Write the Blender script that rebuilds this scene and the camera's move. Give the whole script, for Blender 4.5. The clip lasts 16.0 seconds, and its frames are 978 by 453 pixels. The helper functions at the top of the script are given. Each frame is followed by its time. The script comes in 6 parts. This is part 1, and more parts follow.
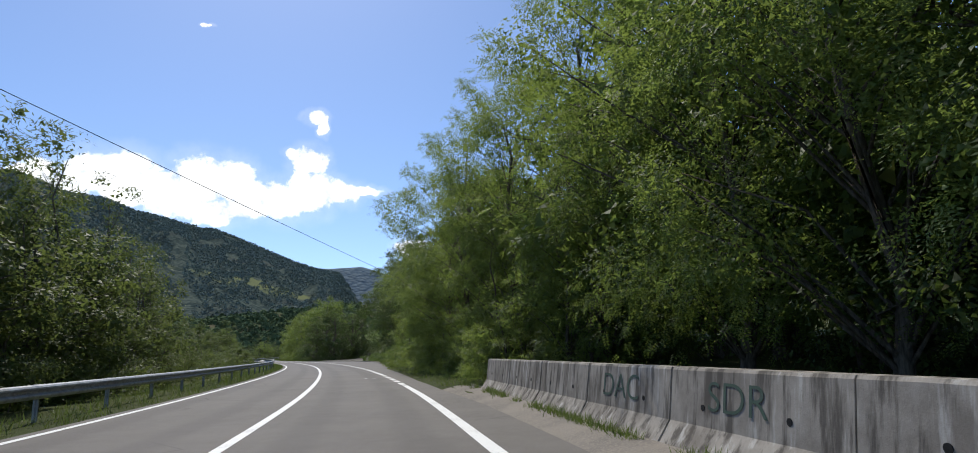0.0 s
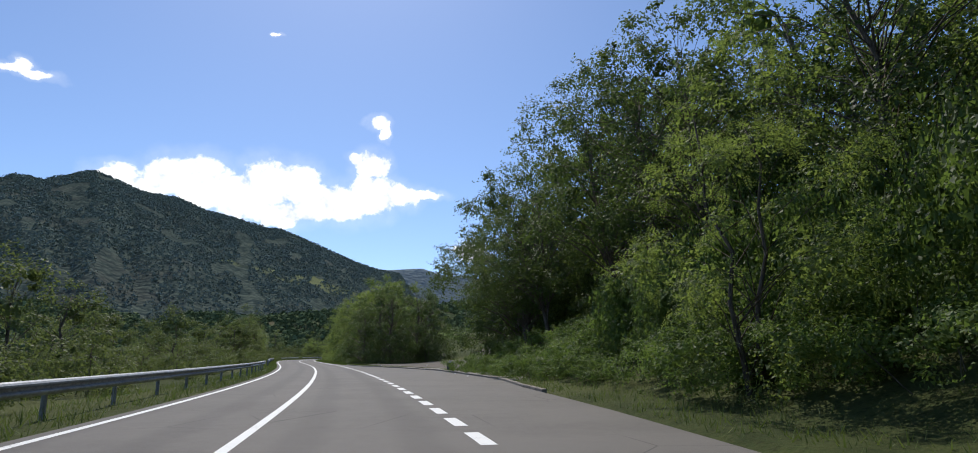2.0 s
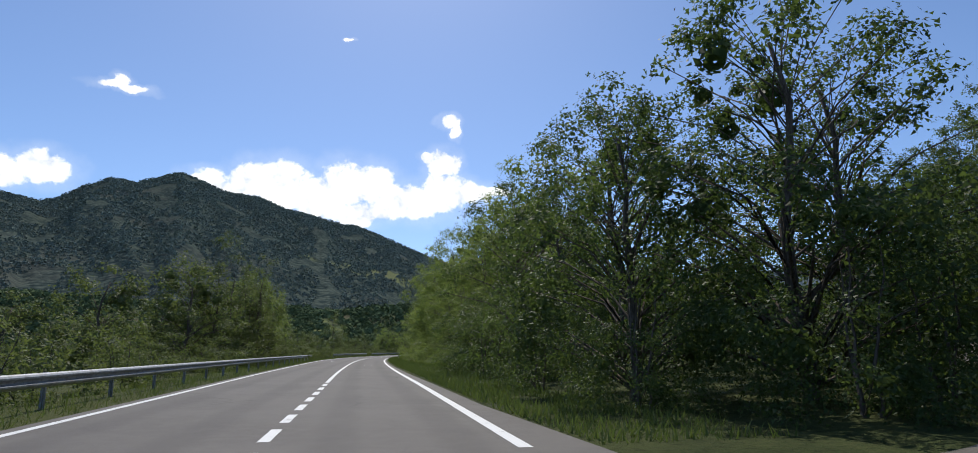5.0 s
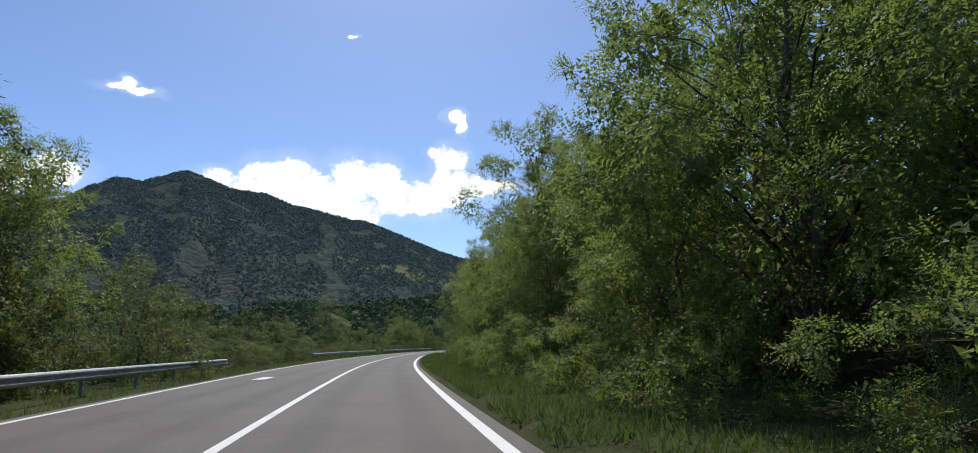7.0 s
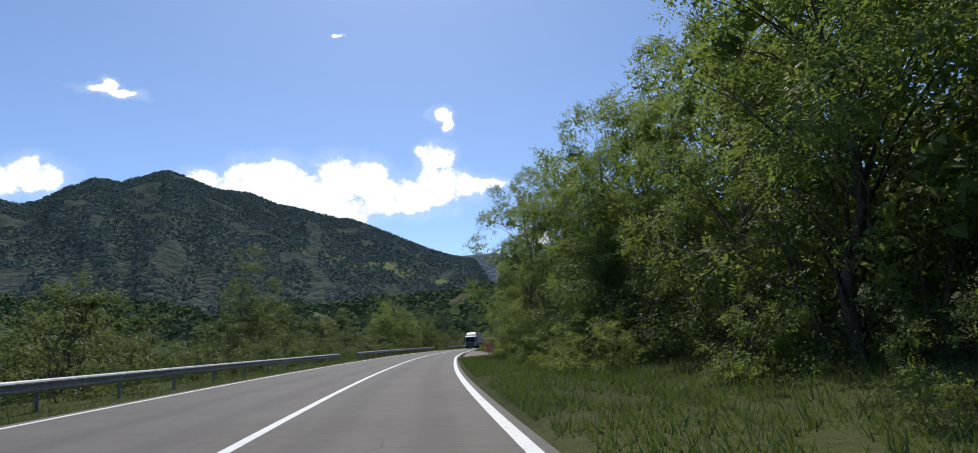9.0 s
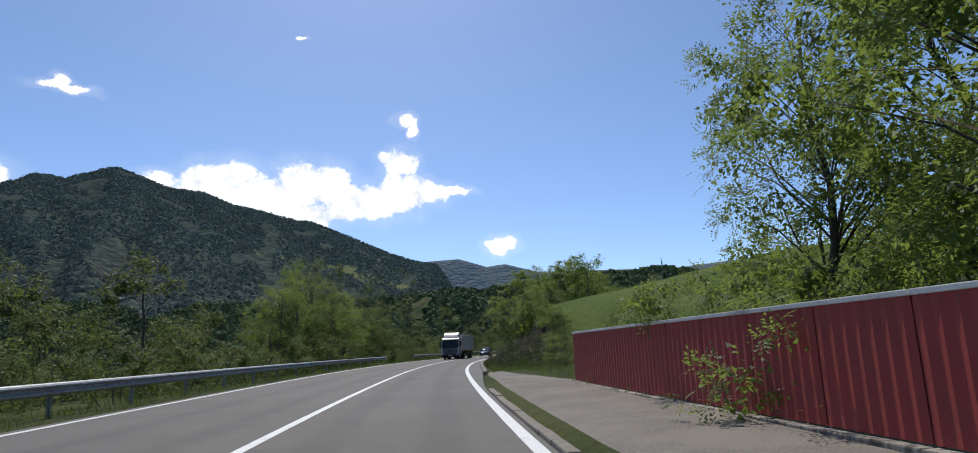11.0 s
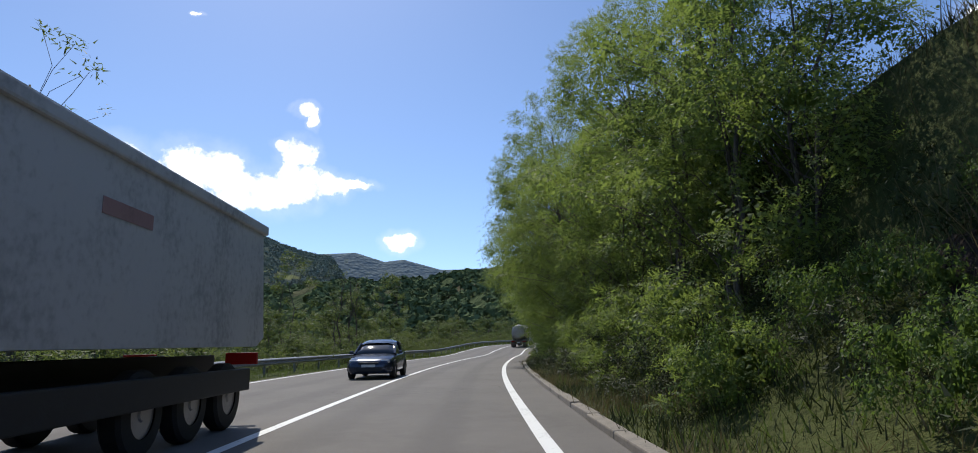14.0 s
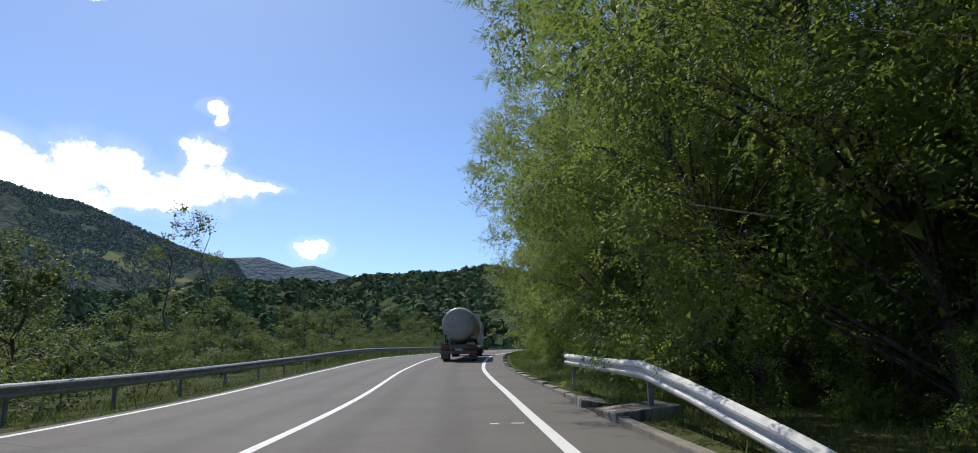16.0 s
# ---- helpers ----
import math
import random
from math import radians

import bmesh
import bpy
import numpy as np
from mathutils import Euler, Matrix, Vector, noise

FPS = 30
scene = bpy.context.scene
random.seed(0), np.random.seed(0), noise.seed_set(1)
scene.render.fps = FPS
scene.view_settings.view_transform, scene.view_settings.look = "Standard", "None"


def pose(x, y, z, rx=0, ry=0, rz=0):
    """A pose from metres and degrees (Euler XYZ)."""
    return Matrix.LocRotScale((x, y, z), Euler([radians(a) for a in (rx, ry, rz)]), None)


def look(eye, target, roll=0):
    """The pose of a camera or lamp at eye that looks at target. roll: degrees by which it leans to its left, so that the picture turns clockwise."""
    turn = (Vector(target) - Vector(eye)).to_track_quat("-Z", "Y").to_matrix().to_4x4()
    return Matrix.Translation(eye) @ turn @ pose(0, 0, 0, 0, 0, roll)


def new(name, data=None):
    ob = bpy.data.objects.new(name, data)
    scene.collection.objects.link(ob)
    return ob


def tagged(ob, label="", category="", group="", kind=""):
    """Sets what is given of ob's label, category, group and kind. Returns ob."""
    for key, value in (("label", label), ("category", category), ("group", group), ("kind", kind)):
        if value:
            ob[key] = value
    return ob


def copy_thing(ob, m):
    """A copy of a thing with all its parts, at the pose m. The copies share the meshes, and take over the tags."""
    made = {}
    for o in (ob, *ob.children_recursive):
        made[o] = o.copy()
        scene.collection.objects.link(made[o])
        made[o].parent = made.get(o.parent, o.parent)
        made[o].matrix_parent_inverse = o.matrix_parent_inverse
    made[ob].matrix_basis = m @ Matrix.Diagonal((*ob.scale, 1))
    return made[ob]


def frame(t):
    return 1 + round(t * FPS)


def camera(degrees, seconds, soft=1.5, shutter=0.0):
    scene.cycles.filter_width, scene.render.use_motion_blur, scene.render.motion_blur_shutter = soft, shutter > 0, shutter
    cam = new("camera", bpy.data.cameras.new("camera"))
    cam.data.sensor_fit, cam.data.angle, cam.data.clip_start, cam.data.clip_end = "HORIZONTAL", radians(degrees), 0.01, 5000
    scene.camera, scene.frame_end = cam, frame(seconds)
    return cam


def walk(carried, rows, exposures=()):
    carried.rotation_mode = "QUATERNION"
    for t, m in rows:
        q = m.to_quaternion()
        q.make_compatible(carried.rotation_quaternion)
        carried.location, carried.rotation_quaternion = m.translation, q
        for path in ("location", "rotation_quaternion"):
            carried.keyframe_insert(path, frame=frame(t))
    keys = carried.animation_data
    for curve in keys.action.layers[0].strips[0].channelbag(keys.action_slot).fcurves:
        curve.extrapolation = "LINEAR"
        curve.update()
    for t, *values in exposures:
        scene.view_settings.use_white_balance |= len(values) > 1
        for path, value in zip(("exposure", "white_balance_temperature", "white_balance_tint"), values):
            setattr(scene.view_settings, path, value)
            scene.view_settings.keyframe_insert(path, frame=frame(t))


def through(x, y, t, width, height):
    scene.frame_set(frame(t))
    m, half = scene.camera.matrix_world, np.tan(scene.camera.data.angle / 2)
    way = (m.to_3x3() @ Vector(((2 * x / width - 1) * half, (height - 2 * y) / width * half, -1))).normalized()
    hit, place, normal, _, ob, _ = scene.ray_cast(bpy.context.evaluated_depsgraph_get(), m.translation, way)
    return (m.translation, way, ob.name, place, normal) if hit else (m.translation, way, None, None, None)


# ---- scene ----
cam = camera(76.0, 16.0, soft=0.9)
PATH = [
    (0.0, pose(0.00, 0.00, 1.20, 101.14, 1.88, 0.38)),
    (0.5, pose(-2.67, 13.98, 1.20, 101.15, 2.04, 1.60)),
    (1.0, pose(-5.83, 27.85, 1.20, 101.58, 0.92, 3.34)),
    (1.5, pose(-9.41, 41.60, 1.20, 101.43, 0.66, 4.20)),
    (2.0, pose(-13.28, 55.27, 1.20, 101.61, 0.35, 5.52)),
    (2.5, pose(-17.51, 68.81, 1.20, 101.39, 0.16, 6.97)),
    (3.0, pose(-22.07, 82.24, 1.20, 101.46, -0.10, 8.31)),
    (3.5, pose(-26.90, 95.56, 1.20, 101.32, -0.25, 9.61)),
    (4.0, pose(-31.97, 108.78, 1.20, 101.30, -0.12, 10.70)),
    (4.5, pose(-37.22, 121.93, 1.20, 101.31, 0.04, 11.53)),
    (5.0, pose(-42.58, 135.02, 1.20, 101.27, 0.18, 12.14)),
    (5.5, pose(-48.02, 148.08, 1.20, 101.19, 0.33, 12.56)),
    (6.0, pose(-53.49, 161.14, 1.20, 101.07, 0.52, 12.82)),
    (6.5, pose(-58.95, 174.21, 1.20, 100.94, 0.77, 12.96)),
    (7.0, pose(-64.34, 187.33, 1.20, 100.77, 1.14, 13.07)),
    (7.5, pose(-69.65, 200.52, 1.20, 100.57, 1.58, 13.24)),
    (8.0, pose(-74.86, 213.79, 1.20, 100.57, 1.79, 13.07)),
    (8.5, pose(-79.89, 227.19, 1.20, 100.39, 2.40, 12.84)),
    (9.0, pose(-84.69, 240.75, 1.20, 100.51, 2.36, 12.20)),
    (9.5, pose(-89.25, 254.47, 1.20, 100.34, 2.96, 11.69)),
    (10.0, pose(-93.54, 268.36, 1.20, 100.75, 2.60, 10.67)),
    (10.5, pose(-97.51, 282.43, 1.20, 101.07, 2.16, 9.63)),
    (11.0, pose(-101.20, 296.66, 1.20, 101.09, 1.97, 8.68)),
    (11.5, pose(-104.59, 311.03, 1.20, 100.92, 1.95, 7.71)),
    (12.0, pose(-107.67, 325.52, 1.20, 100.67, 1.99, 6.59)),
    (12.5, pose(-110.35, 340.14, 1.20, 100.45, 2.01, 5.21)),
    (13.0, pose(-112.51, 354.86, 1.20, 100.39, 1.89, 3.48)),
    (13.5, pose(-114.08, 369.65, 1.20, 100.60, 1.45, 1.49)),
    (14.0, pose(-115.00, 384.50, 1.20, 100.70, 1.13, -0.76)),
    (14.5, pose(-115.28, 399.34, 1.20, 100.92, 1.14, -2.99)),
    (15.0, pose(-115.04, 414.16, 1.20, 101.12, 0.89, -5.01)),
    (15.5, pose(-114.35, 428.93, 1.20, 101.22, 1.11, -6.87)),
    (16.0, pose(-113.29, 443.63, 1.20, 101.42, 1.06, -8.62)),
]
walk(cam, PATH, exposures=[(0.0, 0.0), (2.5, -0.1), (4.0, -0.15), (10.0, -0.1), (12.3, -0.38), (13.2, -0.22), (14.2, 0.0), (16.0, 0.0)])

# ---- world and sun ----
SUN_TURN, SUN_HEIGHT = 20.0, 52.0   # degrees to the left of +y, above the horizon
D2R = math.pi / 180


class Nodes:
    """A short way to write node trees."""

    def __init__(self, tree):
        self.t = tree
        tree.nodes.clear()

    def add(self, kind, **sets):
        n = self.t.nodes.new(kind)
        for k, v in sets.items():
            if k == "op":
                n.operation = v
            elif k == "noise_dimensions":
                n.noise_dimensions = v
            elif k == "blend":
                n.blend_type = v
            elif k == "feature":
                n.feature = v
        return n

    def put(self, socket, v):
        if isinstance(v, bpy.types.NodeSocket):
            self.t.links.new(v, socket)
        elif v is not None:
            socket.default_value = v

    def math(self, op, a, b=None, c=None, clamp=False):
        n = self.add("ShaderNodeMath", op=op)
        n.use_clamp = clamp
        for i, v in enumerate((a, b, c)):
            self.put(n.inputs[i], v)
        return n.outputs[0]

    def noise(self, vec, scale, detail=4.0, rough=0.55):
        n = self.add("ShaderNodeTexNoise")
        self.put(n.inputs["Vector"], vec)
        self.put(n.inputs["Scale"], scale)
        self.put(n.inputs["Detail"], detail)
        self.put(n.inputs["Roughness"], rough)
        return n.outputs["Fac"]

    def voronoi(self, vec, scale, out="Distance", feature="F1"):
        n = self.add("ShaderNodeTexVoronoi", feature=feature)
        self.put(n.inputs["Vector"], vec)
        self.put(n.inputs["Scale"], scale)
        return n.outputs[out]

    def ramp(self, fac, stops):
        n = self.add("ShaderNodeValToRGB")
        self.put(n.inputs[0], fac)
        e = n.color_ramp.elements
        while len(e) < len(stops):
            e.new(0.5)
        for i, (p, c) in enumerate(stops):
            e[i].position, e[i].color = p, (*c, 1)
        return n.outputs[0]

    def span(self, v, a, b, lo=0.0, hi=1.0):
        n = self.add("ShaderNodeMapRange")
        n.interpolation_type = "SMOOTHSTEP"
        for i, x in enumerate((v, a, b, lo, hi)):
            self.put(n.inputs[i], x)
        return n.outputs[0]

    def mix(self, f, a, b, blend="MIX"):
        n = self.add("ShaderNodeMix", blend=blend)
        n.data_type = "RGBA"
        self.put(n.inputs[0], f)
        for s, v in ((n.inputs[6], a), (n.inputs[7], b)):
            self.put(s, (*v, 1) if isinstance(v, tuple) and len(v) == 3 else v)
        return n.outputs[2]

    def coords(self, out="Object"):
        return self.add("ShaderNodeTexCoord").outputs[out]

    def position(self):
        return self.add("ShaderNodeNewGeometry").outputs["Position"]

    def stretch(self, vec, scale):
        n = self.add("ShaderNodeMapping")
        self.put(n.inputs["Vector"], vec)
        n.inputs["Scale"].default_value = scale
        return n.outputs[0]

    def bump(self, height, strength=0.5, distance=0.02):
        n = self.add("ShaderNodeBump")
        self.put(n.inputs["Height"], height)
        n.inputs["Strength"].default_value, n.inputs["Distance"].default_value = strength, distance
        return n.outputs[0]


# clouds: azimuth to the left of +y, height, half width, half height, all in degrees
CLOUDS = [(37.0, 14.0, 1.8, 1.0), (33.4, 14.5, 1.9, 1.6), (30.8, 14.7, 2.1, 1.75), (28.2, 13.8, 2.0, 1.3), (25.6, 14.7, 2.2, 1.95), (23.0, 14.8, 2.1, 1.8), (20.8, 13.6, 2.0, 1.5),
          (18.5, 13.5, 2.0, 1.6), (16.4, 14.2, 2.1, 1.8), (16.5, 16.9, 1.5, 1.2), (18.0, 17.4, 0.7, 0.6), (14.2, 14.3, 2.0, 1.1), (11.8, 14.4, 1.9, 0.45),
          (27.2, 12.6, 2.3, 1.2), (24.4, 12.2, 2.2, 1.1), (21.4, 12.7, 2.0, 1.0), (31.0, 13.2, 2.1, 1.2), (34.4, 13.6, 1.6, 0.9),
          (15.9, 20.7, 0.9, 0.55), (15.3, 20.1, 0.45, 0.8), (7.2, 9.3, 1.3, 0.8), (44.0, 20.7, 1.9, 0.35),
          (44.2, 21.2, 0.6, 0.45), (48.6, 13.6, 1.9, 1.2), (51.5, 13.0, 2.0, 1.2), (25.6, 27.3, 0.45, 0.14), (-42.5, 22.0, 2.0, 1.5)]


def make_world():
    w = bpy.data.worlds.new("sky")
    w.use_nodes = True
    n = Nodes(w.node_tree)
    sky = n.add("ShaderNodeTexSky")
    sky.sky_type, sky.sun_disc = "NISHITA", False
    sky.sun_elevation, sky.sun_rotation = radians(SUN_HEIGHT), radians(-SUN_TURN)
    sky.altitude, sky.air_density, sky.dust_density, sky.ozone_density = 1200, 0.9, 0.95, 6.0
    ray = n.coords("Generated")
    sep = n.add("ShaderNodeSeparateXYZ")
    n.put(sep.inputs[0], ray)
    az = n.math("MULTIPLY", n.math("ARCTAN2", n.math("MULTIPLY", sep.outputs[0], -1), sep.outputs[1]), 1 / D2R)
    el = n.math("MULTIPLY", n.math("ARCSINE", sep.outputs[2]), 1 / D2R)
    big, fine = n.noise(ray, 26, 3), n.noise(ray, 60, 6, 0.62)
    wob = n.add("ShaderNodeTexNoise")
    n.put(wob.inputs["Vector"], ray)
    wob.inputs["Scale"].default_value, wob.inputs["Detail"].default_value = 38, 4
    wsep = n.add("ShaderNodeSeparateColor")
    n.put(wsep.inputs[0], wob.outputs["Color"])
    u = n.math("ADD", az, n.math("MULTIPLY_ADD", wsep.outputs[0], 2.0, -1.0))
    v = n.math("ADD", el, n.math("MULTIPLY_ADD", wsep.outputs[1], 1.3, -0.65))
    best = None
    for a, e, ra, re in CLOUDS:
        x = n.math("MULTIPLY_ADD", u, 1 / ra, -a / ra)
        y = n.math("MULTIPLY_ADD", v, 1 / re, -e / re)
        d = n.math("SUBTRACT", 1.3, n.math("MULTIPLY_ADD", x, x, n.math("MULTIPLY", y, y)))
        best = d if best is None else n.math("SMOOTH_MAX", best, d, 0.35)
    dens = n.math("ADD", best, n.math("MULTIPLY_ADD", fine, 1.7, -0.85))
    mask = n.span(dens, -0.05, 0.75)
    veil = n.math("MULTIPLY", n.span(best, -2.2, 1.0), 0.16)
    mask = n.math("MAXIMUM", mask, veil)
    tone = n.ramp(n.math("ADD", n.math("MULTIPLY", fine, 0.55), n.math("MULTIPLY", big, 0.45)),
                  [(0.34, (5.2, 5.7, 6.5)), (0.52, (8.6, 8.7, 8.8))])
    col = n.mix(mask, sky.outputs[0], tone)
    bg = n.add("ShaderNodeBackground")
    n.put(bg.inputs[0], col)
    bg.inputs[1].default_value = 0.157
    out = n.add("ShaderNodeOutputWorld")
    n.put(out.inputs[0], bg.outputs[0])
    scene.world = w


make_world()
sun = new("sun", bpy.data.lights.new("sun", "SUN"))
sun.data.energy, sun.data.angle, sun.data.color = 4.0, radians(0.53), (1.0, 0.95, 0.86)
away = Vector((-math.sin(SUN_TURN * D2R) * math.cos(SUN_HEIGHT * D2R), math.cos(SUN_TURN * D2R) * math.cos(SUN_HEIGHT * D2R), math.sin(SUN_HEIGHT * D2R)))
sun.matrix_world = look(away * 50, (0, 0, 0))


# ---- materials ----
def material(name, build):
    m = bpy.data.materials.new(name)
    m.use_nodes = True
    n = Nodes(m.node_tree)
    shader = build(n)
    out = n.add("ShaderNodeOutputMaterial")
    n.put(out.inputs[0], shader)
    return m


def principled(n, color, rough=0.8, metal=0.0, bump=None, spec=0.4):
    p = n.add("ShaderNodeBsdfPrincipled")
    n.put(p.inputs["Base Color"], (*color, 1) if isinstance(color, tuple) else color)
    n.put(p.inputs["Roughness"], rough)
    n.put(p.inputs["Metallic"], metal)
    n.put(p.inputs["Specular IOR Level"], spec)
    n.put(p.inputs["Normal"], bump)
    return p.outputs[0]


def asphalt(n):
    p = n.position()
    grain = n.noise(p, 55, 3, 0.7)
    stain = n.noise(p, 0.35, 5, 0.6)
    col = n.mix(n.span(stain, 0.3, 0.7), (0.082, 0.073, 0.065), (0.118, 0.106, 0.095))
    col = n.mix(n.span(n.noise(p, 3.2, 5, 0.7), 0.42, 0.66, 0.0, 0.45), col, (0.135, 0.122, 0.108))
    col = n.mix(n.span(grain, 0.35, 0.7), col, n.mix(0.6, col, (0.17, 0.158, 0.142)))
    sep = n.add("ShaderNodeSeparateXYZ")
    n.put(sep.inputs[0], n.coords("UV"))
    across = n.math("ADD", sep.outputs[0], n.math("MULTIPLY_ADD", stain, 0.5, -0.25))
    worn = None
    for c in (-3.0, -1.2, 0.95, 2.65):
        d = n.span(n.math("ABSOLUTE", n.math("SUBTRACT", across, c)), 0.12, 0.5, 1.0, 0.0)
        worn = d if worn is None else n.math("MAXIMUM", worn, d)
    col = n.mix(n.math("MULTIPLY", worn, 0.38), col, (0.066, 0.06, 0.055))
    crack = n.math("MULTIPLY", n.span(n.voronoi(p, 0.42, "Distance", "DISTANCE_TO_EDGE"), 0.003, 0.009, 1.0, 0.0), n.span(n.noise(p, 0.13, 3), 0.5, 0.6))
    col = n.mix(n.math("MULTIPLY", crack, 0.6), col, (0.03, 0.028, 0.026))
    return principled(n, col, n.math("MULTIPLY_ADD", grain, 0.2, 0.68), bump=n.bump(grain, 0.5, 0.006), spec=0.3)


def old_paving(n):
    p = n.position()
    grain = n.noise(p, 30, 4, 0.7)
    stain = n.noise(p, 0.6, 5, 0.65)
    col = n.mix(n.span(stain, 0.35, 0.65), (0.15, 0.135, 0.12), (0.23, 0.205, 0.175))
    col = n.mix(n.span(grain, 0.4, 0.7), col, (0.27, 0.24, 0.2))
    return principled(n, col, 0.9, bump=n.bump(grain, 0.7, 0.02), spec=0.2)


def line_paint(n):
    p = n.position()
    wear = n.math("ADD", n.math("MULTIPLY", n.noise(p, 18, 5, 0.7), 0.6), n.math("MULTIPLY", n.noise(p, 1.6, 3), 0.4))
    col = n.mix(n.span(wear, 0.52, 0.68), (0.74, 0.74, 0.72), (0.36, 0.35, 0.33))
    return principled(n, col, 0.6)


def concrete(n):
    p = n.position()
    a, b = n.noise(p, 1.7, 6, 0.65), n.noise(p, 60, 3, 0.6)
    streak = n.noise(n.stretch(p, (5.0, 5.0, 0.30)), 1.0, 5, 0.65)
    pale = n.noise(n.stretch(p, (7.0, 7.0, 0.8)), 0.8, 4, 0.6)
    col = n.mix(n.span(a, 0.3, 0.7), (0.20, 0.178, 0.150), (0.36, 0.33, 0.285))
    col = n.mix(n.math("MULTIPLY", n.span(pale, 0.54, 0.68), 0.7), col, (0.52, 0.50, 0.46))
    col = n.mix(n.math("MULTIPLY", n.span(streak, 0.46, 0.62), 0.85), col, (0.075, 0.066, 0.056))
    col = n.mix(n.math("MULTIPLY", n.span(b, 0.62, 0.72), 0.4), col, (0.09, 0.08, 0.07))
    return principled(n, col, 0.9, bump=n.bump(n.math("ADD", n.math("MULTIPLY", a, 2.0), n.math("MULTIPLY", b, 0.3)), 0.35, 0.012), spec=0.2)


def steel(n):
    p = n.position()
    a = n.noise(p, 6, 4)
    col = n.mix(n.span(a, 0.35, 0.7), (0.36, 0.37, 0.38), (0.25, 0.26, 0.27))
    rust = n.span(n.noise(n.stretch(p, (2, 2, 6)), 1.0, 5, 0.7), 0.56, 0.72, 0.0, 0.6)
    col = n.mix(rust, col, (0.14, 0.10, 0.07))
    return principled(n, col, n.math("MULTIPLY_ADD", a, 0.25, 0.42), 0.35)


def soil(n):
    p = n.position()
    far = n.noise(p, 0.05, 4)
    mid = n.noise(p, 0.9, 5, 0.6)
    fine = n.noise(p, 14, 4, 0.7)
    green = n.mix(n.span(mid, 0.3, 0.7), (0.028, 0.046, 0.013), (0.056, 0.076, 0.022))
    green = n.mix(n.span(far, 0.45, 0.62), green, (0.085, 0.10, 0.032))
    col = n.mix(n.span(fine, 0.3, 0.75), green, n.mix(0.5, green, (0.085, 0.078, 0.032)))
    tuft = n.noise(p, 5.5, 5, 0.75)
    col = n.mix(n.span(tuft, 0.5, 0.64, 0.0, 0.5), col, (0.012, 0.018, 0.006))
    col = n.mix(n.span(n.noise(p, 38, 3, 0.7), 0.6, 0.72, 0.0, 0.6), col, (0.12, 0.105, 0.05))
    return principled(n, col, 0.95, bump=n.bump(n.math("ADD", n.math("MULTIPLY", mid, 2.0), fine), 0.8, 0.08), spec=0.1)


def rock(n):
    p = n.position()
    a, b = n.noise(p, 1.2, 6, 0.65), n.voronoi(p, 2.6)
    c = n.noise(p, 11, 5, 0.7)
    col = n.mix(n.span(a, 0.3, 0.7), (0.022, 0.017, 0.014), (0.065, 0.05, 0.039))
    col = n.mix(n.math("MULTIPLY", n.span(c, 0.55, 0.72), 0.7), col, (0.14, 0.12, 0.10))
    return principled(n, col, 0.95, bump=n.bump(n.math("ADD", n.math("ADD", a, b), c), 1.0, 0.07), spec=0.1)


def stone(n):
    p = n.position()
    a = n.noise(p, 7, 5, 0.65)
    rnd = n.add("ShaderNodeObjectInfo").outputs["Random"]
    col = n.mix(rnd, (0.095, 0.074, 0.056), (0.27, 0.215, 0.16))
    col = n.mix(n.math("MULTIPLY", n.span(a, 0.4, 0.7), 0.6), col, (0.06, 0.05, 0.04))
    return principled(n, col, 0.92, bump=n.bump(a, 0.8, 0.03), spec=0.15)


def broken_stone(n):
    geo = n.add("ShaderNodeNewGeometry")
    col = n.mix(geo.outputs["Random Per Island"], (0.07, 0.052, 0.038), (0.30, 0.235, 0.17))
    return principled(n, col, 0.95, bump=n.bump(n.noise(geo.outputs["Position"], 30, 4), 0.5, 0.01), spec=0.1)


def dirt(n):
    p = n.position()
    grain, stain, tuft = n.noise(p, 30, 4, 0.7), n.noise(p, 0.6, 5, 0.65), n.noise(p, 1.1, 5, 0.7)
    col = n.mix(n.span(stain, 0.35, 0.65), (0.095, 0.085, 0.073), (0.15, 0.134, 0.115))
    col = n.mix(n.span(grain, 0.4, 0.7), col, (0.18, 0.16, 0.138))
    col = n.mix(n.math("MULTIPLY", n.span(tuft, 0.60, 0.68), 0.7), col, (0.06, 0.075, 0.025))
    return principled(n, col, 0.92, bump=n.bump(n.math("ADD", grain, tuft), 0.7, 0.03), spec=0.15)


def bark(n):
    p = n.coords()
    a = n.noise(n.stretch(p, (9, 9, 1.6)), 1.5, 5, 0.7)
    col = n.mix(n.span(a, 0.3, 0.7), (0.055, 0.045, 0.036), (0.17, 0.145, 0.12))
    return principled(n, col, 0.95, bump=n.bump(a, 0.9, 0.03), spec=0.1)


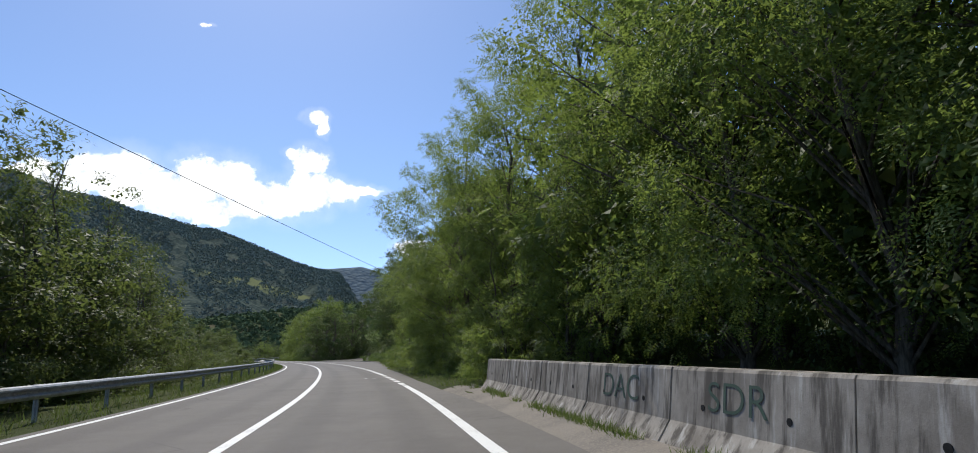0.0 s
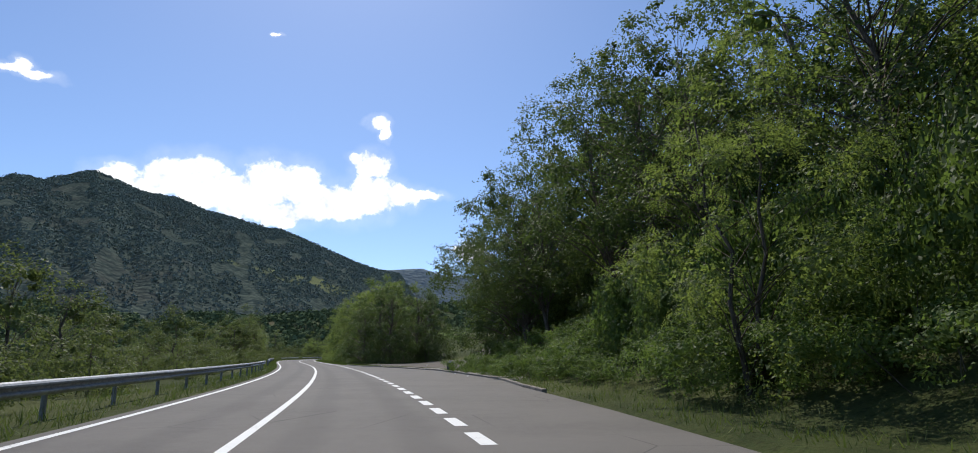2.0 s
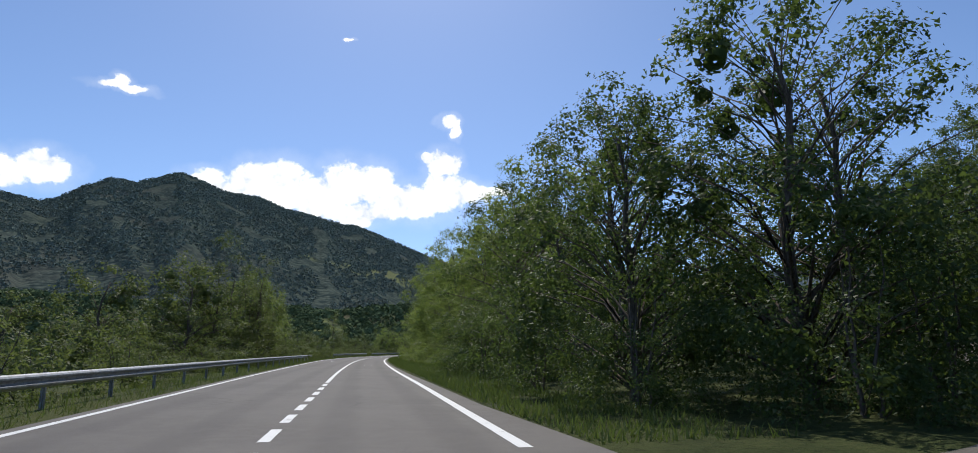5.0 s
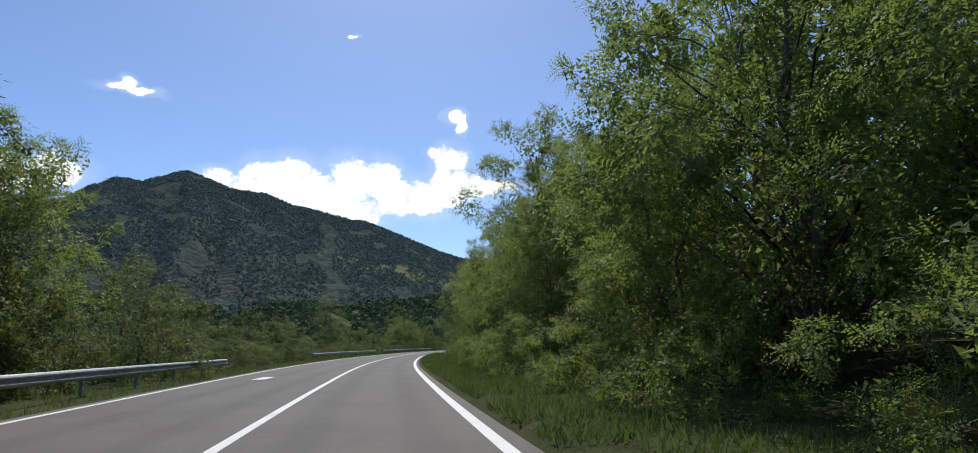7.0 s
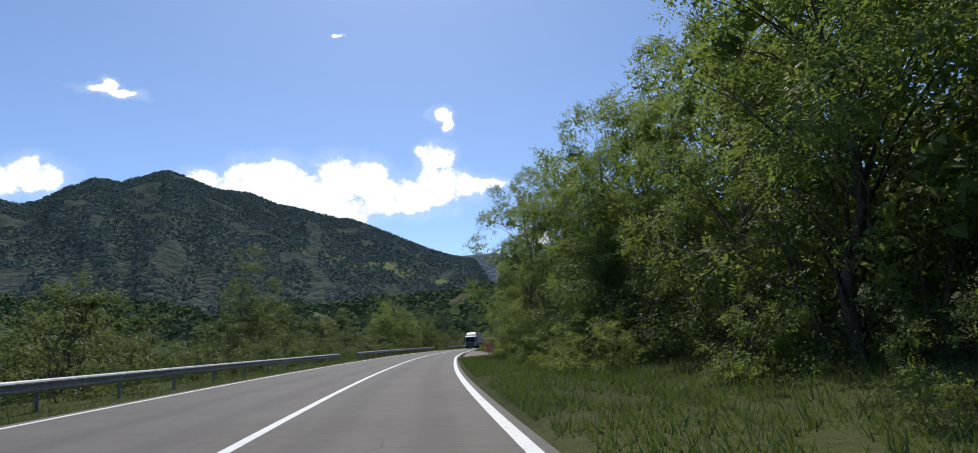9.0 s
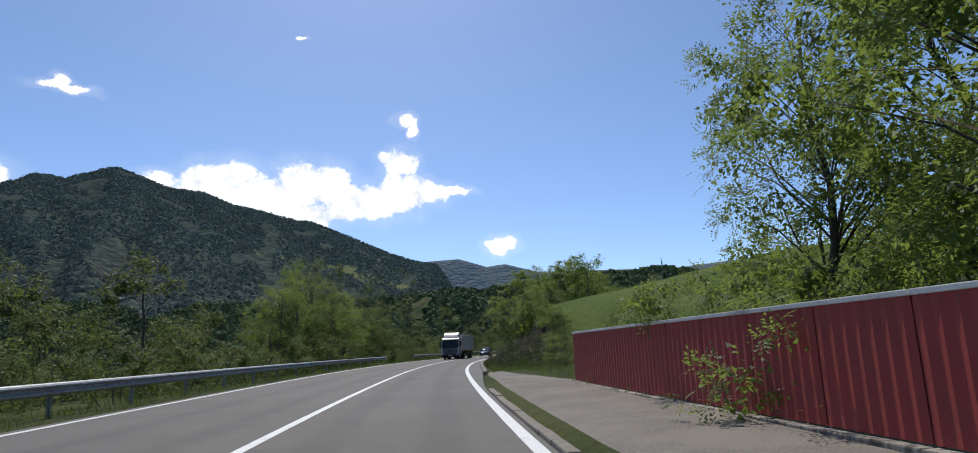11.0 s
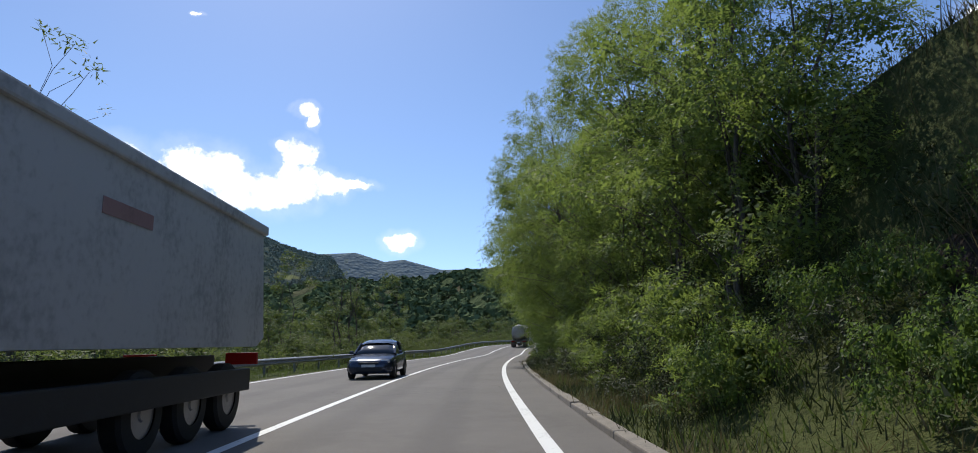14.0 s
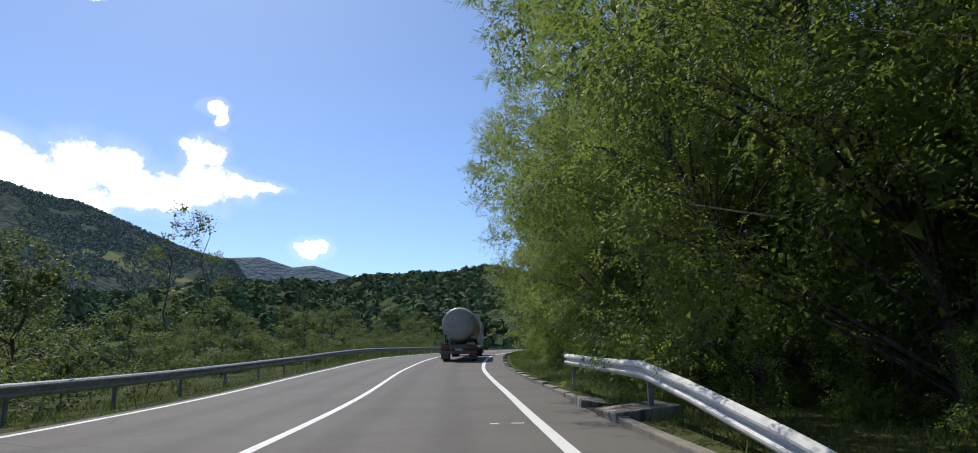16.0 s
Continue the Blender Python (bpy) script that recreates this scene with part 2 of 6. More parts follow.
def leaf(dark, light, glow, through=0.42):
    def build(n):
        info = n.add("ShaderNodeObjectInfo").outputs["Random"]
        geo = n.add("ShaderNodeNewGeometry")
        island = geo.outputs["Random Per Island"]
        patch = n.noise(geo.outputs["Position"], 1.1, 3)
        f = n.math("ADD", n.math("MULTIPLY", island, 0.28), n.math("MULTIPLY", n.span(patch, 0.36, 0.64), 0.5))
        f = n.math("ADD", f, n.math("MULTIPLY", info, 0.2))
        col = n.mix(f, dark, light)
        col = n.mix(n.span(island, 0.97, 1.0, 0, 0.6), col, (0.20, 0.17, 0.05))
        pr = n.add("ShaderNodeBsdfPrincipled")
        n.put(pr.inputs["Base Color"], col)
        pr.inputs["Roughness"].default_value = 0.58
        pr.inputs["Specular IOR Level"].default_value = 0.22
        tr = n.add("ShaderNodeBsdfTranslucent")
        n.put(tr.inputs[0], n.mix(0.7, col, glow))
        mx = n.add("ShaderNodeMixShader")
        mx.inputs[0].default_value = through
        n.put(mx.inputs[1], pr.outputs[0])
        n.put(mx.inputs[2], tr.outputs[0])
        return mx.outputs[0]
    return build


def forest(low, high, meadow, scale, clear=0.62, bare=(0.12, 0.095, 0.065)):
    def build(n):
        p = n.position()
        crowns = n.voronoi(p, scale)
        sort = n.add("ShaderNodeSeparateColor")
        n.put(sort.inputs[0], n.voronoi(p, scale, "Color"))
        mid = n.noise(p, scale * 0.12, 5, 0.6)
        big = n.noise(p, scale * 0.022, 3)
        # lighter crown centres, darker gaps: shade between crowns put into the colour
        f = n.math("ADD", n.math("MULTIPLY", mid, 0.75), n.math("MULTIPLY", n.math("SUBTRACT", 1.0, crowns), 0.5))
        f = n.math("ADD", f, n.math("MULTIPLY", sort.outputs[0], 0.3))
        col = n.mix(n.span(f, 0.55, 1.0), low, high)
        col = n.mix(n.math("MULTIPLY", n.span(n.noise(p, scale * 0.05, 4), 0.5, 0.66), 0.65), col, bare)
        open_ = n.math("MULTIPLY", n.span(big, clear, clear + 0.03), n.span(mid, 0.36, 0.44))
        col = n.mix(open_, col, meadow)
        h = n.math("ADD", n.math("MULTIPLY", n.math("SUBTRACT", 1.0, crowns), n.math("SUBTRACT", 1.0, open_)), mid)
        return principled(n, col, 1.0, bump=n.bump(h, 0.7, 0.45 / scale), spec=0.0)
    return build


def plain(color, rough=0.5, metal=0.0, grime=0.15, scale=3.0):
    def build(n):
        p = n.coords()
        a = n.math("ADD", n.math("MULTIPLY", n.noise(p, scale, 5, 0.65), 0.6), n.math("MULTIPLY", n.noise(p, scale * 12, 3), 0.4))
        dirt = tuple(c * 0.45 + 0.03 for c in color)
        return principled(n, n.mix(n.span(a, 0.45, 0.7, 0, grime * 3), color, dirt), n.math("MULTIPLY_ADD", a, 0.2, rough - 0.1), metal)
    return build


def meadow(n):
    p = n.position()
    a, b, c = n.noise(p, 0.12, 4), n.noise(p, 1.5, 5, 0.65), n.noise(p, 22, 3, 0.7)
    col = n.mix(n.span(a, 0.35, 0.65), (0.085, 0.135, 0.022), (0.135, 0.17, 0.035))
    col = n.mix(n.math("MULTIPLY", n.span(b, 0.4, 0.7), 0.6), col, (0.06, 0.10, 0.02))
    return principled(n, col, 0.95, bump=n.bump(n.math("ADD", b, c), 0.9, 0.12), spec=0.1)


MEADOW = material("meadow", meadow)
STONE, DIRT = material("stone", stone), material("dirt", dirt)
RUBBLE = material("rubble", broken_stone)
ASPHALT, PAVING, PAINT = material("asphalt", asphalt), material("old_paving", old_paving), material("line_paint", line_paint)
CONCRETE, STEEL, SOIL, ROCK, BARK = material("concrete", concrete), material("steel", steel), material("soil", soil), material("rock", rock), material("bark", bark)
LOCUST = material("locust_leaf", leaf((0.034, 0.062, 0.020), (0.150, 0.210, 0.064), (0.38, 0.49, 0.095), 0.45))
BROAD = material("broad_leaf", leaf((0.026, 0.050, 0.018), (0.080, 0.118, 0.038), (0.18, 0.26, 0.05), 0.36))
WILLOW = material("pale_leaf", leaf((0.05, 0.075, 0.022), (0.12, 0.145, 0.05), (0.22, 0.28, 0.07)))
VINE = material("vine_leaf", leaf((0.032, 0.065, 0.016), (0.135, 0.195, 0.052), (0.22, 0.33, 0.06), 0.42))


def far_crown(low, high):
    def build(n):
        p = n.position()
        island = n.add("ShaderNodeNewGeometry").outputs["Random Per Island"]
        col = n.mix(n.math("ADD", n.math("MULTIPLY", island, 0.45), n.math("MULTIPLY", n.span(n.noise(p, 0.02, 4), 0.35, 0.65), 0.55)), low, high)
        return principled(n, col, 1.0, bump=n.bump(n.noise(p, 0.9, 5, 0.7), 0.7, 1.0), spec=0.0)
    return build


CROWN = material("far_crown", far_crown((0.075, 0.11, 0.055), (0.17, 0.21, 0.10)))
# mountain crowns paled and blued: aerial haze put into their colour
HAZY_CROWN = material("mountain_crown", far_crown((0.13, 0.165, 0.15), (0.22, 0.26, 0.21)))
WEED = material("weed_leaf", leaf((0.016, 0.028, 0.010), (0.052, 0.060, 0.022), (0.07, 0.09, 0.02), 0.2))
DRY = material("dry_grass", leaf((0.09, 0.075, 0.035), (0.19, 0.16, 0.075), (0.2, 0.17, 0.08), 0.25))
GRASS = material("grass_blade", leaf((0.055, 0.092, 0.020), (0.14, 0.18, 0.05), (0.19, 0.26, 0.055), 0.32))
# greyed bluish tones carry the aerial haze of the far slopes
HAZY_FOREST = material("mountain_forest", forest((0.040, 0.056, 0.052), (0.09, 0.11, 0.09), (0.16, 0.175, 0.085), 0.06, 0.66, (0.085, 0.088, 0.075)))
# blue-grey tones paint distance haze over the farthest ridge's forest
HAZE_BLUE_FOREST = material("distant_forest", forest((0.10, 0.135, 0.165), (0.15, 0.185, 0.20), (0.15, 0.19, 0.19), 0.03, 0.8, (0.14, 0.17, 0.18)))
# dark low tone painted to match the shaded sides of the crowns
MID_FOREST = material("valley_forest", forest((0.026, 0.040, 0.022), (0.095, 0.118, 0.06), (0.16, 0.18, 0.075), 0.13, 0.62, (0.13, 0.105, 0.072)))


# ---- mesh helpers ----
def mesh_of(name, verts, faces, mat, smooth=False):
    me = bpy.data.meshes.new(name)
    me.from_pydata([tuple(v) for v in verts], [], [tuple(f) for f in faces])
    me.materials.append(mat)
    if smooth:
        me.polygons.foreach_set("use_smooth", [True] * len(me.polygons))
    me.update()
    return me


def link(name, me, parent=None, label=""):
    ob = new(name, me)
    if parent is not None:
        ob.parent = parent
    return tagged(ob, label)


def part(name, bm, mat, parent, label="", smooth=False):
    """One bmesh as one mesh object under a thing or a part."""
    me = bpy.data.meshes.new(name)
    bm.normal_update()
    bm.to_mesh(me)
    bm.free()
    me.materials.append(mat)
    if smooth:
        me.polygons.foreach_set("use_smooth", [True] * len(me.polygons))
    return link(name, me, parent, label)


def thing(name, m, label, category, group="", kind=""):
    ob = new(name)
    ob.matrix_basis = m
    return tagged(ob, label, category, group, kind)


def box(bm, x0, x1, y0, y1, z0, z1, bevel=0.0, m=None):
    r = bmesh.ops.create_cube(bm, size=1.0)
    vs = r["verts"]
    bmesh.ops.transform(bm, verts=vs, matrix=Matrix.Translation(((x0 + x1) / 2, (y0 + y1) / 2, (z0 + z1) / 2)) @ Matrix.Diagonal((x1 - x0, y1 - y0, z1 - z0, 1)))
    if bevel:
        es = list({e for v in vs for e in v.link_edges})
        r = bmesh.ops.bevel(bm, geom=es, offset=bevel, segments=2, affect="EDGES", profile=0.6)
        vs = list({v for f in r["faces"] for v in f.verts} | {v for v in vs if v.is_valid})
    if m is not None:
        bmesh.ops.transform(bm, verts=vs, matrix=m)
    return bm


def cyl(bm, p, q, r0, r1=None, seg=12):
    p, q = Vector(p), Vector(q)
    d = q - p
    m = Matrix.Translation((p + q) / 2) @ d.to_track_quat("Z", "Y").to_matrix().to_4x4()
    bmesh.ops.create_cone(bm, cap_ends=True, segments=seg, radius1=r0, radius2=r0 if r1 is None else r1, depth=d.length, matrix=m)
    return bm


# ---- the road's line: its painted middle, every 20 m from 40 m before the start ----
MIDDLE = np.array([[5.6, -39.6], [1.8, -20.0], [-2.0, -0.4], [-5.8, 19.3], [-10.5, 38.7], [-15.9, 58.0], [-21.9, 77.0], [-28.6, 95.9], [-35.7, 114.6], [-43.2, 133.1], [-51.1, 151.5], [-59.1, 169.8], [-66.9, 188.2], [-74.5, 206.7], [-81.8, 225.4], [-88.4, 244.2], [-94.5, 263.3], [-100.0, 282.5], [-105.1, 301.9], [-109.5, 321.4], [-113.3, 341.0], [-116.2, 360.8], [-117.9, 380.7], [-118.2, 400.7], [-117.7, 420.7], [-116.3, 440.7], [-114.3, 460.5], [-112.3, 480.5], [-108.5, 500.1], [-103.0, 519.3], [-95.8, 538.0], [-87.0, 555.9]])
RIGHT_LINE = [3.55, 3.42, 3.46, 3.47, 3.42, 3.33, 3.36, 3.47, 3.49, 3.56, 3.65, 3.67, 3.75, 3.79, 3.71, 3.8, 4.0, 3.99, 4.08, 4.12]
LEFT_LINE = [-3.84, -3.54, -3.2, -2.92, -2.91, -3.36, -3.84, -4.17, -4.47, -4.9, -5.19, -5.36, -5.24, -5.03, -5.21, -5.18, -5.16, -5.33, -5.07, -4.68]
S0, STEP = -40.0, 20.0


def spline(ys, u):
    """Catmull-Rom through evenly spaced values."""
    i = int(min(max(math.floor(u), 0), len(ys) - 2))
    f = u - i
    a, b = ys[i], ys[i + 1]
    p = ys[i - 1] if i > 0 else 2 * a - b
    q = ys[i + 2] if i + 2 < len(ys) else 2 * b - a
    return 0.5 * (2 * a + (b - p) * f + (2 * p - 5 * a + 4 * b - q) * f * f + (3 * a - p - 3 * b + q) * f ** 3)


S_END = S0 + STEP * (len(MIDDLE) - 1)


def middle(s):
    return spline(MIDDLE, (s - S0) / STEP)


def heading(s):
    d = middle(s + 0.5) - middle(s - 0.5)
    return d / np.hypot(*d)


def rise(s):
    """Height of the carriageway: level, then climbing towards the far end."""
    f = min(max((s - 474) / 46, 0.0), 1.0)
    return 0.8 * f * f * (3 - 2 * f) + 0.012 * max(s - 500, 0)


def at(s, n, z=0.0):
    """The point n metres to the right of the middle line."""
    c, d = middle(s), heading(s)
    return Vector((c[0] + d[1] * n, c[1] - d[0] * n, rise(s) + z))


def turn_at(s):
    """Degrees by which +y has to turn to lie along the road."""
    d = heading(s)
    return math.degrees(math.atan2(-d[0], d[1]))


def right_line(s):
    return spline(RIGHT_LINE, s / 25.0) if s > 0 else RIGHT_LINE[0]


def left_line(s):
    return spline(LEFT_LINE, s / 25.0) if s > 0 else LEFT_LINE[0]


def smooth(x, a, b):
    f = min(max((x - a) / (b - a), 0.0), 1.0)
    return f * f * (3 - 2 * f)


def bump2(x, a, b, soft):
    return smooth(x, a - soft, a + soft) * (1 - smooth(x, b - soft, b + soft))


_SS = np.arange(S0, S_END + 0.5, 2.0)
_PTS = np.array([middle(s) for s in _SS])
_DIR = np.array([heading(s) for s in _SS])


def road_coords(x, y):
    d = (_PTS[:, 0] - x) ** 2 + (_PTS[:, 1] - y) ** 2
    i = int(d.argmin())
    rx, ry = x - _PTS[i, 0], y - _PTS[i, 1]
    t = _DIR[i]
    return _SS[i] + rx * t[0] + ry * t[1], rx * t[1] - ry * t[0]


EDGE_S = (-60, 14, 20, 28, 50, 57, 70, 80, 88, 101, 108, 115, 120, 128, 133, 143, 156, 200, 335, 350, 360, 372, 382, 411, 440, 471, 482, 500, 620)
EDGE_N = (4.5, 4.5, 4.3, 4.3, 5.0, 5.9, 7.2, 8.0, 9.1, 9.35, 9.4, 8.6, 7.8, 6.4, 5.3, 4.6, 4.0, 3.85, 4.0, 4.6, 4.65, 4.6, 4.7, 4.85, 5.1, 5.35, 5.5, 5.4, 5.4)


def verge_right(s):
    """Where the carriageway ends on the right."""
    return float(np.interp(s, EDGE_S, EDGE_N))


def crest_height(s):
    """Height of the cut bank's crest over the road."""
    return float(np.interp(s, (350, 362, 369, 375, 381, 391, 398, 410, 440), (1.6, 1.8, 2.5, 3.5, 4.2, 5.2, 6.0, 6.2, 6.2)))


def land(s, n):
    """Height of the ground over the carriageway's level at (s, n)."""
    lump = noise.noise(Vector((s * 0.11, n * 0.13, 0.3))) * 0.22 + noise.noise(Vector((s * 0.4, n * 0.4, 1.3))) * 0.06
    if n > 0:
        e = verge_right(s) + 0.15
        o = n - e
        if o < 0:
            return -0.07
        cut = bump2(s, 362, 436, 9)
        lay = bump2(s, 106, 170, 7)
        vine = bump2(s, 56, 101, 6)
        low = 0.03 + 0.06 * smooth(o, 0, 1) + 1.2 * smooth(o, 3, 16) + 4 * smooth(o, 16, 60)
        low += vine * 1.5 * smooth(o, 1.6, 6.5)
        rough = noise.fractal(Vector((s * 0.35, n * 0.5, 2.0)), 1.0, 2.0, 4)
        steep = 0.35 * smooth(o, 3.2, 5.2) + 0.65 * smooth(o, 5.0, 6.1)
        bank = 0.04 + 1.3 * smooth(o, 0.9, 3.6) + (crest_height(s) - 1.45) * steep + 0.28 * rough * bump2(o, 3.0, 6.0, 0.8)
        flat = -0.05 + 0.5 * smooth(o, 8, 20) + 2.2 * smooth(o, 20, 45)
        h = low * (1 - cut) + bank * cut
        h = h * (1 - lay) + flat * lay
        field = bump2(s, 350, 470, 22)
        h += field * 0.20 * min(max(o - 5.2, 0), 34)
        return h + lump * smooth(o, 0.3, 3) * (1 - 0.8 * lay)
    e = -left_line(s) + 0.35
    o = -n - e
    if o < 0:
        return -0.07
    return -0.02 - 0.25 * smooth(o, 1.6, 4) - 3.0 * smooth(o, 5, 26) - 6 * smooth(o, 30, 120) + lump * smooth(o, 0.3, 3)


# ---- ground, carriageway, lines ----
def far_land(x, y, s, n):
    """Height of the wide sheet of ground: a little low beside the road, where the verges lie on it."""
    edge = max(abs(n) - 60, 0, S0 - s, s - S_END)
    o = n - verge_right(s) if n > 0 else -n + left_line(s)
    tuck = 0.4 * (1 - smooth(o, 2.2, 4.2))
    tuck += 0.9 * bump2(s, 368, 410, 3) * bump2(n, 8.3, 10.9, 0.5)
    return rise(min(max(s, S0), S_END)) + land(s, max(min(n, 150), -150)) - tuck - 0.02 * min(edge, 300) * (1 if n < 0 else 0.2)


def build_ground():
    xs = np.concatenate([[-4800, -3000, -1800, -1000, -600, -400, -300, -240], np.arange(-200, 61, 1.6), [70, 90, 120, 160, 240, 400, 700, 1200, 2200, 4800]])
    ys = np.concatenate([[-4800, -2500, -1200, -600, -300, -150, -80], np.arange(-50, 575, 2.0), [585, 600, 640, 700, 800, 1000, 1400, 2000, 3000, 4800]])
    verts = []
    for y in ys:
        for x in xs:
            s, n = road_coords(x, y)
            verts.append((x, y, far_land(x, y, s, n)))
    w = len(xs)
    faces = [(j * w + i, j * w + i + 1, j * w + w + i + 1, j * w + w + i) for j in range(len(ys) - 1) for i in range(w - 1)]
    tagged(link("ground", mesh_of("ground", verts, faces, SOIL, True)), "grassy earth ground sloping to a wooded valley", "ground", kind="structure")


build_ground()


def strip(name, s0, s1, left, right, z, mat, step=2.0, thick=0.0):
    """A ribbon along the road between two offsets, each a number or a function of s."""
    k = max(1, int(math.ceil((s1 - s0) / step)))
    verts, faces = [], []
    fl = left if callable(left) else (lambda s: left)
    fr = right if callable(right) else (lambda s: right)
    for i in range(k + 1):
        s = s0 + (s1 - s0) * i / k
        verts += [at(s, fl(s), z), at(s, fr(s), z)]
        if i:
            b = 2 * i
            faces.append((b - 2, b - 1, b + 1, b))
    me = mesh_of(name, verts, faces, mat)
    uv = me.uv_layers.new(name="across")
    for f in me.polygons:
        for li in f.loop_indices:
            v = me.loops[li].vertex_index
            s = s0 + (s1 - s0) * (v // 2) / k
            uv.data[li].uv = ((fr(s) if v % 2 else fl(s)), s)
    return me


def verge(name, side, label):
    """The grassy strip along the carriageway, in rows that follow the road."""
    offs = (-0.06, 0.12, 0.4, 0.8, 1.3, 2.0, 2.8, 3.8, 5.0)
    verts, faces = [], []
    k = int((S_END - S0) / 1.5)
    for i in range(k + 1):
        s = S0 + (S_END - S0) * i / k
        ragged = 0.10 * noise.noise(Vector((s * 0.9, side * 9.0, 0))) + 0.06 * noise.noise(Vector((s * 3.1, side * 5.0, 0)))
        for j, o in enumerate(offs):
            n = (verge_right(s) + o) if side > 0 else (left_line(s) - 0.35 - o)
            if j == 1:
                n += side * ragged
            z = -0.05 if j == 0 else land(s, n) - (0.25 if j == len(offs) - 1 else 0.0)
            verts.append(at(s, n, z))
        if i:
            w = len(offs)
            for j in range(w - 1):
                a, b = (i - 1) * w + j, i * w + j
                faces.append((a, a + 1, b + 1, b) if side > 0 else (a, b, b + 1, a + 1))
    tagged(link(name, mesh_of(name, verts, faces, SOIL, True)), label, "verge", kind="structure")


verge("verge_right", 1, "grassy earth verge along the road")
verge("verge_left", -1, "grassy verge under the guard rail")
tagged(link("road", strip("road", S0, S_END, lambda s: left_line(s) - 0.35, verge_right, 0.0, ASPHALT)), "grey sun-bleached asphalt road, worn and patched", "road", kind="structure")
LW = 0.085
tagged(link("trim_1", strip("edge_line", S0, S_END, lambda s: left_line(s) - LW, lambda s: left_line(s) + LW, 0.004, PAINT)), "white painted edge line on asphalt", "road marking", kind="structure")
for a, b in ((S0, 131), (169.2, S_END)):
    tagged(link("trim_2", strip("middle_line", a, b, -LW, LW, 0.004, PAINT)), "white painted middle line on asphalt", "road marking", kind="structure")
for a, b in ((S0, 24), (149.6, S_END)):
    tagged(link("trim_3", strip("side_line", a, b, lambda s: right_line(s) - LW * 1.15, lambda s: right_line(s) + LW * 1.15, 0.004, PAINT)), "white painted edge line on asphalt", "road marking", kind="structure")


def dashes(s0, s1, off, wide, dash, gap):
    s = s0
    while s < s1:
        tagged(link("road_dash", strip("road_dash", s, s + dash, lambda q: off(q) - wide, lambda q: off(q) + wide, 0.004, PAINT, step=1.0)),
               "short white painted dash on asphalt", "road marking", "dashes along the road", "structure")
        s += dash + gap


dashes(24.6, 149, right_line, 0.12, 1.45, 0.95)
dashes(131.6, 170, lambda s: 0.0, LW, 1.45, 0.95)

# ---- mountains and valley sides ----
VIEW = Vector((-70.0, 230.0, 0.0))


def profile(table, a):
    return float(np.interp(a, [p[0] for p in table], [p[1] for p in table]))


def slope_point(table, near, far, wild, low, power, a, f, extra=0):
    d = near + (far - near) * f
    top = far * math.tan(profile(table, a) * D2R)
    foot = near * math.tan(low * D2R)
    z = foot + (top - foot) * f ** power
    k = math.sin(math.pi * min(f, 0.97)) * 0.9 + 0.1
    gully = noise.fractal(Vector((a * 0.30, f * 3.0, far * 0.001)), 1.0, 2.2, 5)
    z += gully * wild * k + noise.fractal(Vector((a * 2.2, f * 9, 3.0)), 1.0, 2.1, 3) * wild * 0.05
    d += extra * far * 0.06
    z -= extra * far * 0.05
    aa = a + gully * 0.5 * k
    return (VIEW.x - math.sin(aa * D2R) * d, VIEW.y + math.cos(aa * D2R) * d, z)


def slope(name, table, near, far, mat, label, wild, step=0.3, rows=26, low=-1.0, power=0.8):
    """A hillside from a low foot near by to a ridge whose height in degrees, seen from the road, is given by azimuth (left of +y)."""
    a0, a1 = table[0][0], table[-1][0]
    cols = int((a1 - a0) / step) + 1
    verts = [slope_point(table, near, far, wild, low, power, a0 + (a1 - a0) * i / (cols - 1), min(j / rows, 1.0), max(j - rows, 0))
             for j in range(rows + 3) for i in range(cols)]
    faces = [(j * cols + i, j * cols + cols + i, j * cols + cols + i + 1, j * cols + i + 1) for j in range(rows + 2) for i in range(cols - 1)]
    return tagged(link(name, mesh_of(name, verts, faces, mat, True)), label, "mountain", kind="structure")


slope("backdrop_1", [(-70, 6.5), (-20, 7.2), (-8, 6.4), (0, 6.6), (4, 6.6), (7.2, 7.5), (8.9, 7.3), (11.5, 8.1), (14.6, 7.9), (17, 8.1), (25, 8.0), (50, 8.0)], 3600, 4600, HAZE_BLUE_FOREST,
      "distant wooded ridge with blue haze put into its colour", 6)
PEAK = [(11.0, 4.0), (13.4, 7.5), (16.0, 8.1), (17.5, 8.55), (19.6, 9.4), (21.6, 10.3), (24.0, 11.2), (26.2, 11.55), (28.4, 12.1), (30.8, 12.6), (33.1, 13.4), (35.3, 13.5), (36.4, 13.75), (38.0, 14.4), (39.6, 14.85), (40.7, 14.75),
        (42.9, 13.6), (44.7, 13.8), (46.1, 13.2), (47.0, 12.6), (48.4, 11.75), (49.5, 11.4), (53, 11.8), (58, 10.5), (70, 9), (110, 7)]
slope("backdrop_2", PEAK, 1000, 3900, HAZY_FOREST, "large forested mountain with a double peak", 45, power=0.9, rows=60)
HILL = [(-90, 7.5), (-60, 7.0), (-44, 6.2), (-20, 5.0), (-9, 5.4), (-5, 5.9), (0, 6.0), (4, 5.6), (8, 5.2), (14, 4.9), (20, 4.3), (28, 3.8), (36, 3.6), (46, 4.4), (60, 5), (110, 5)]
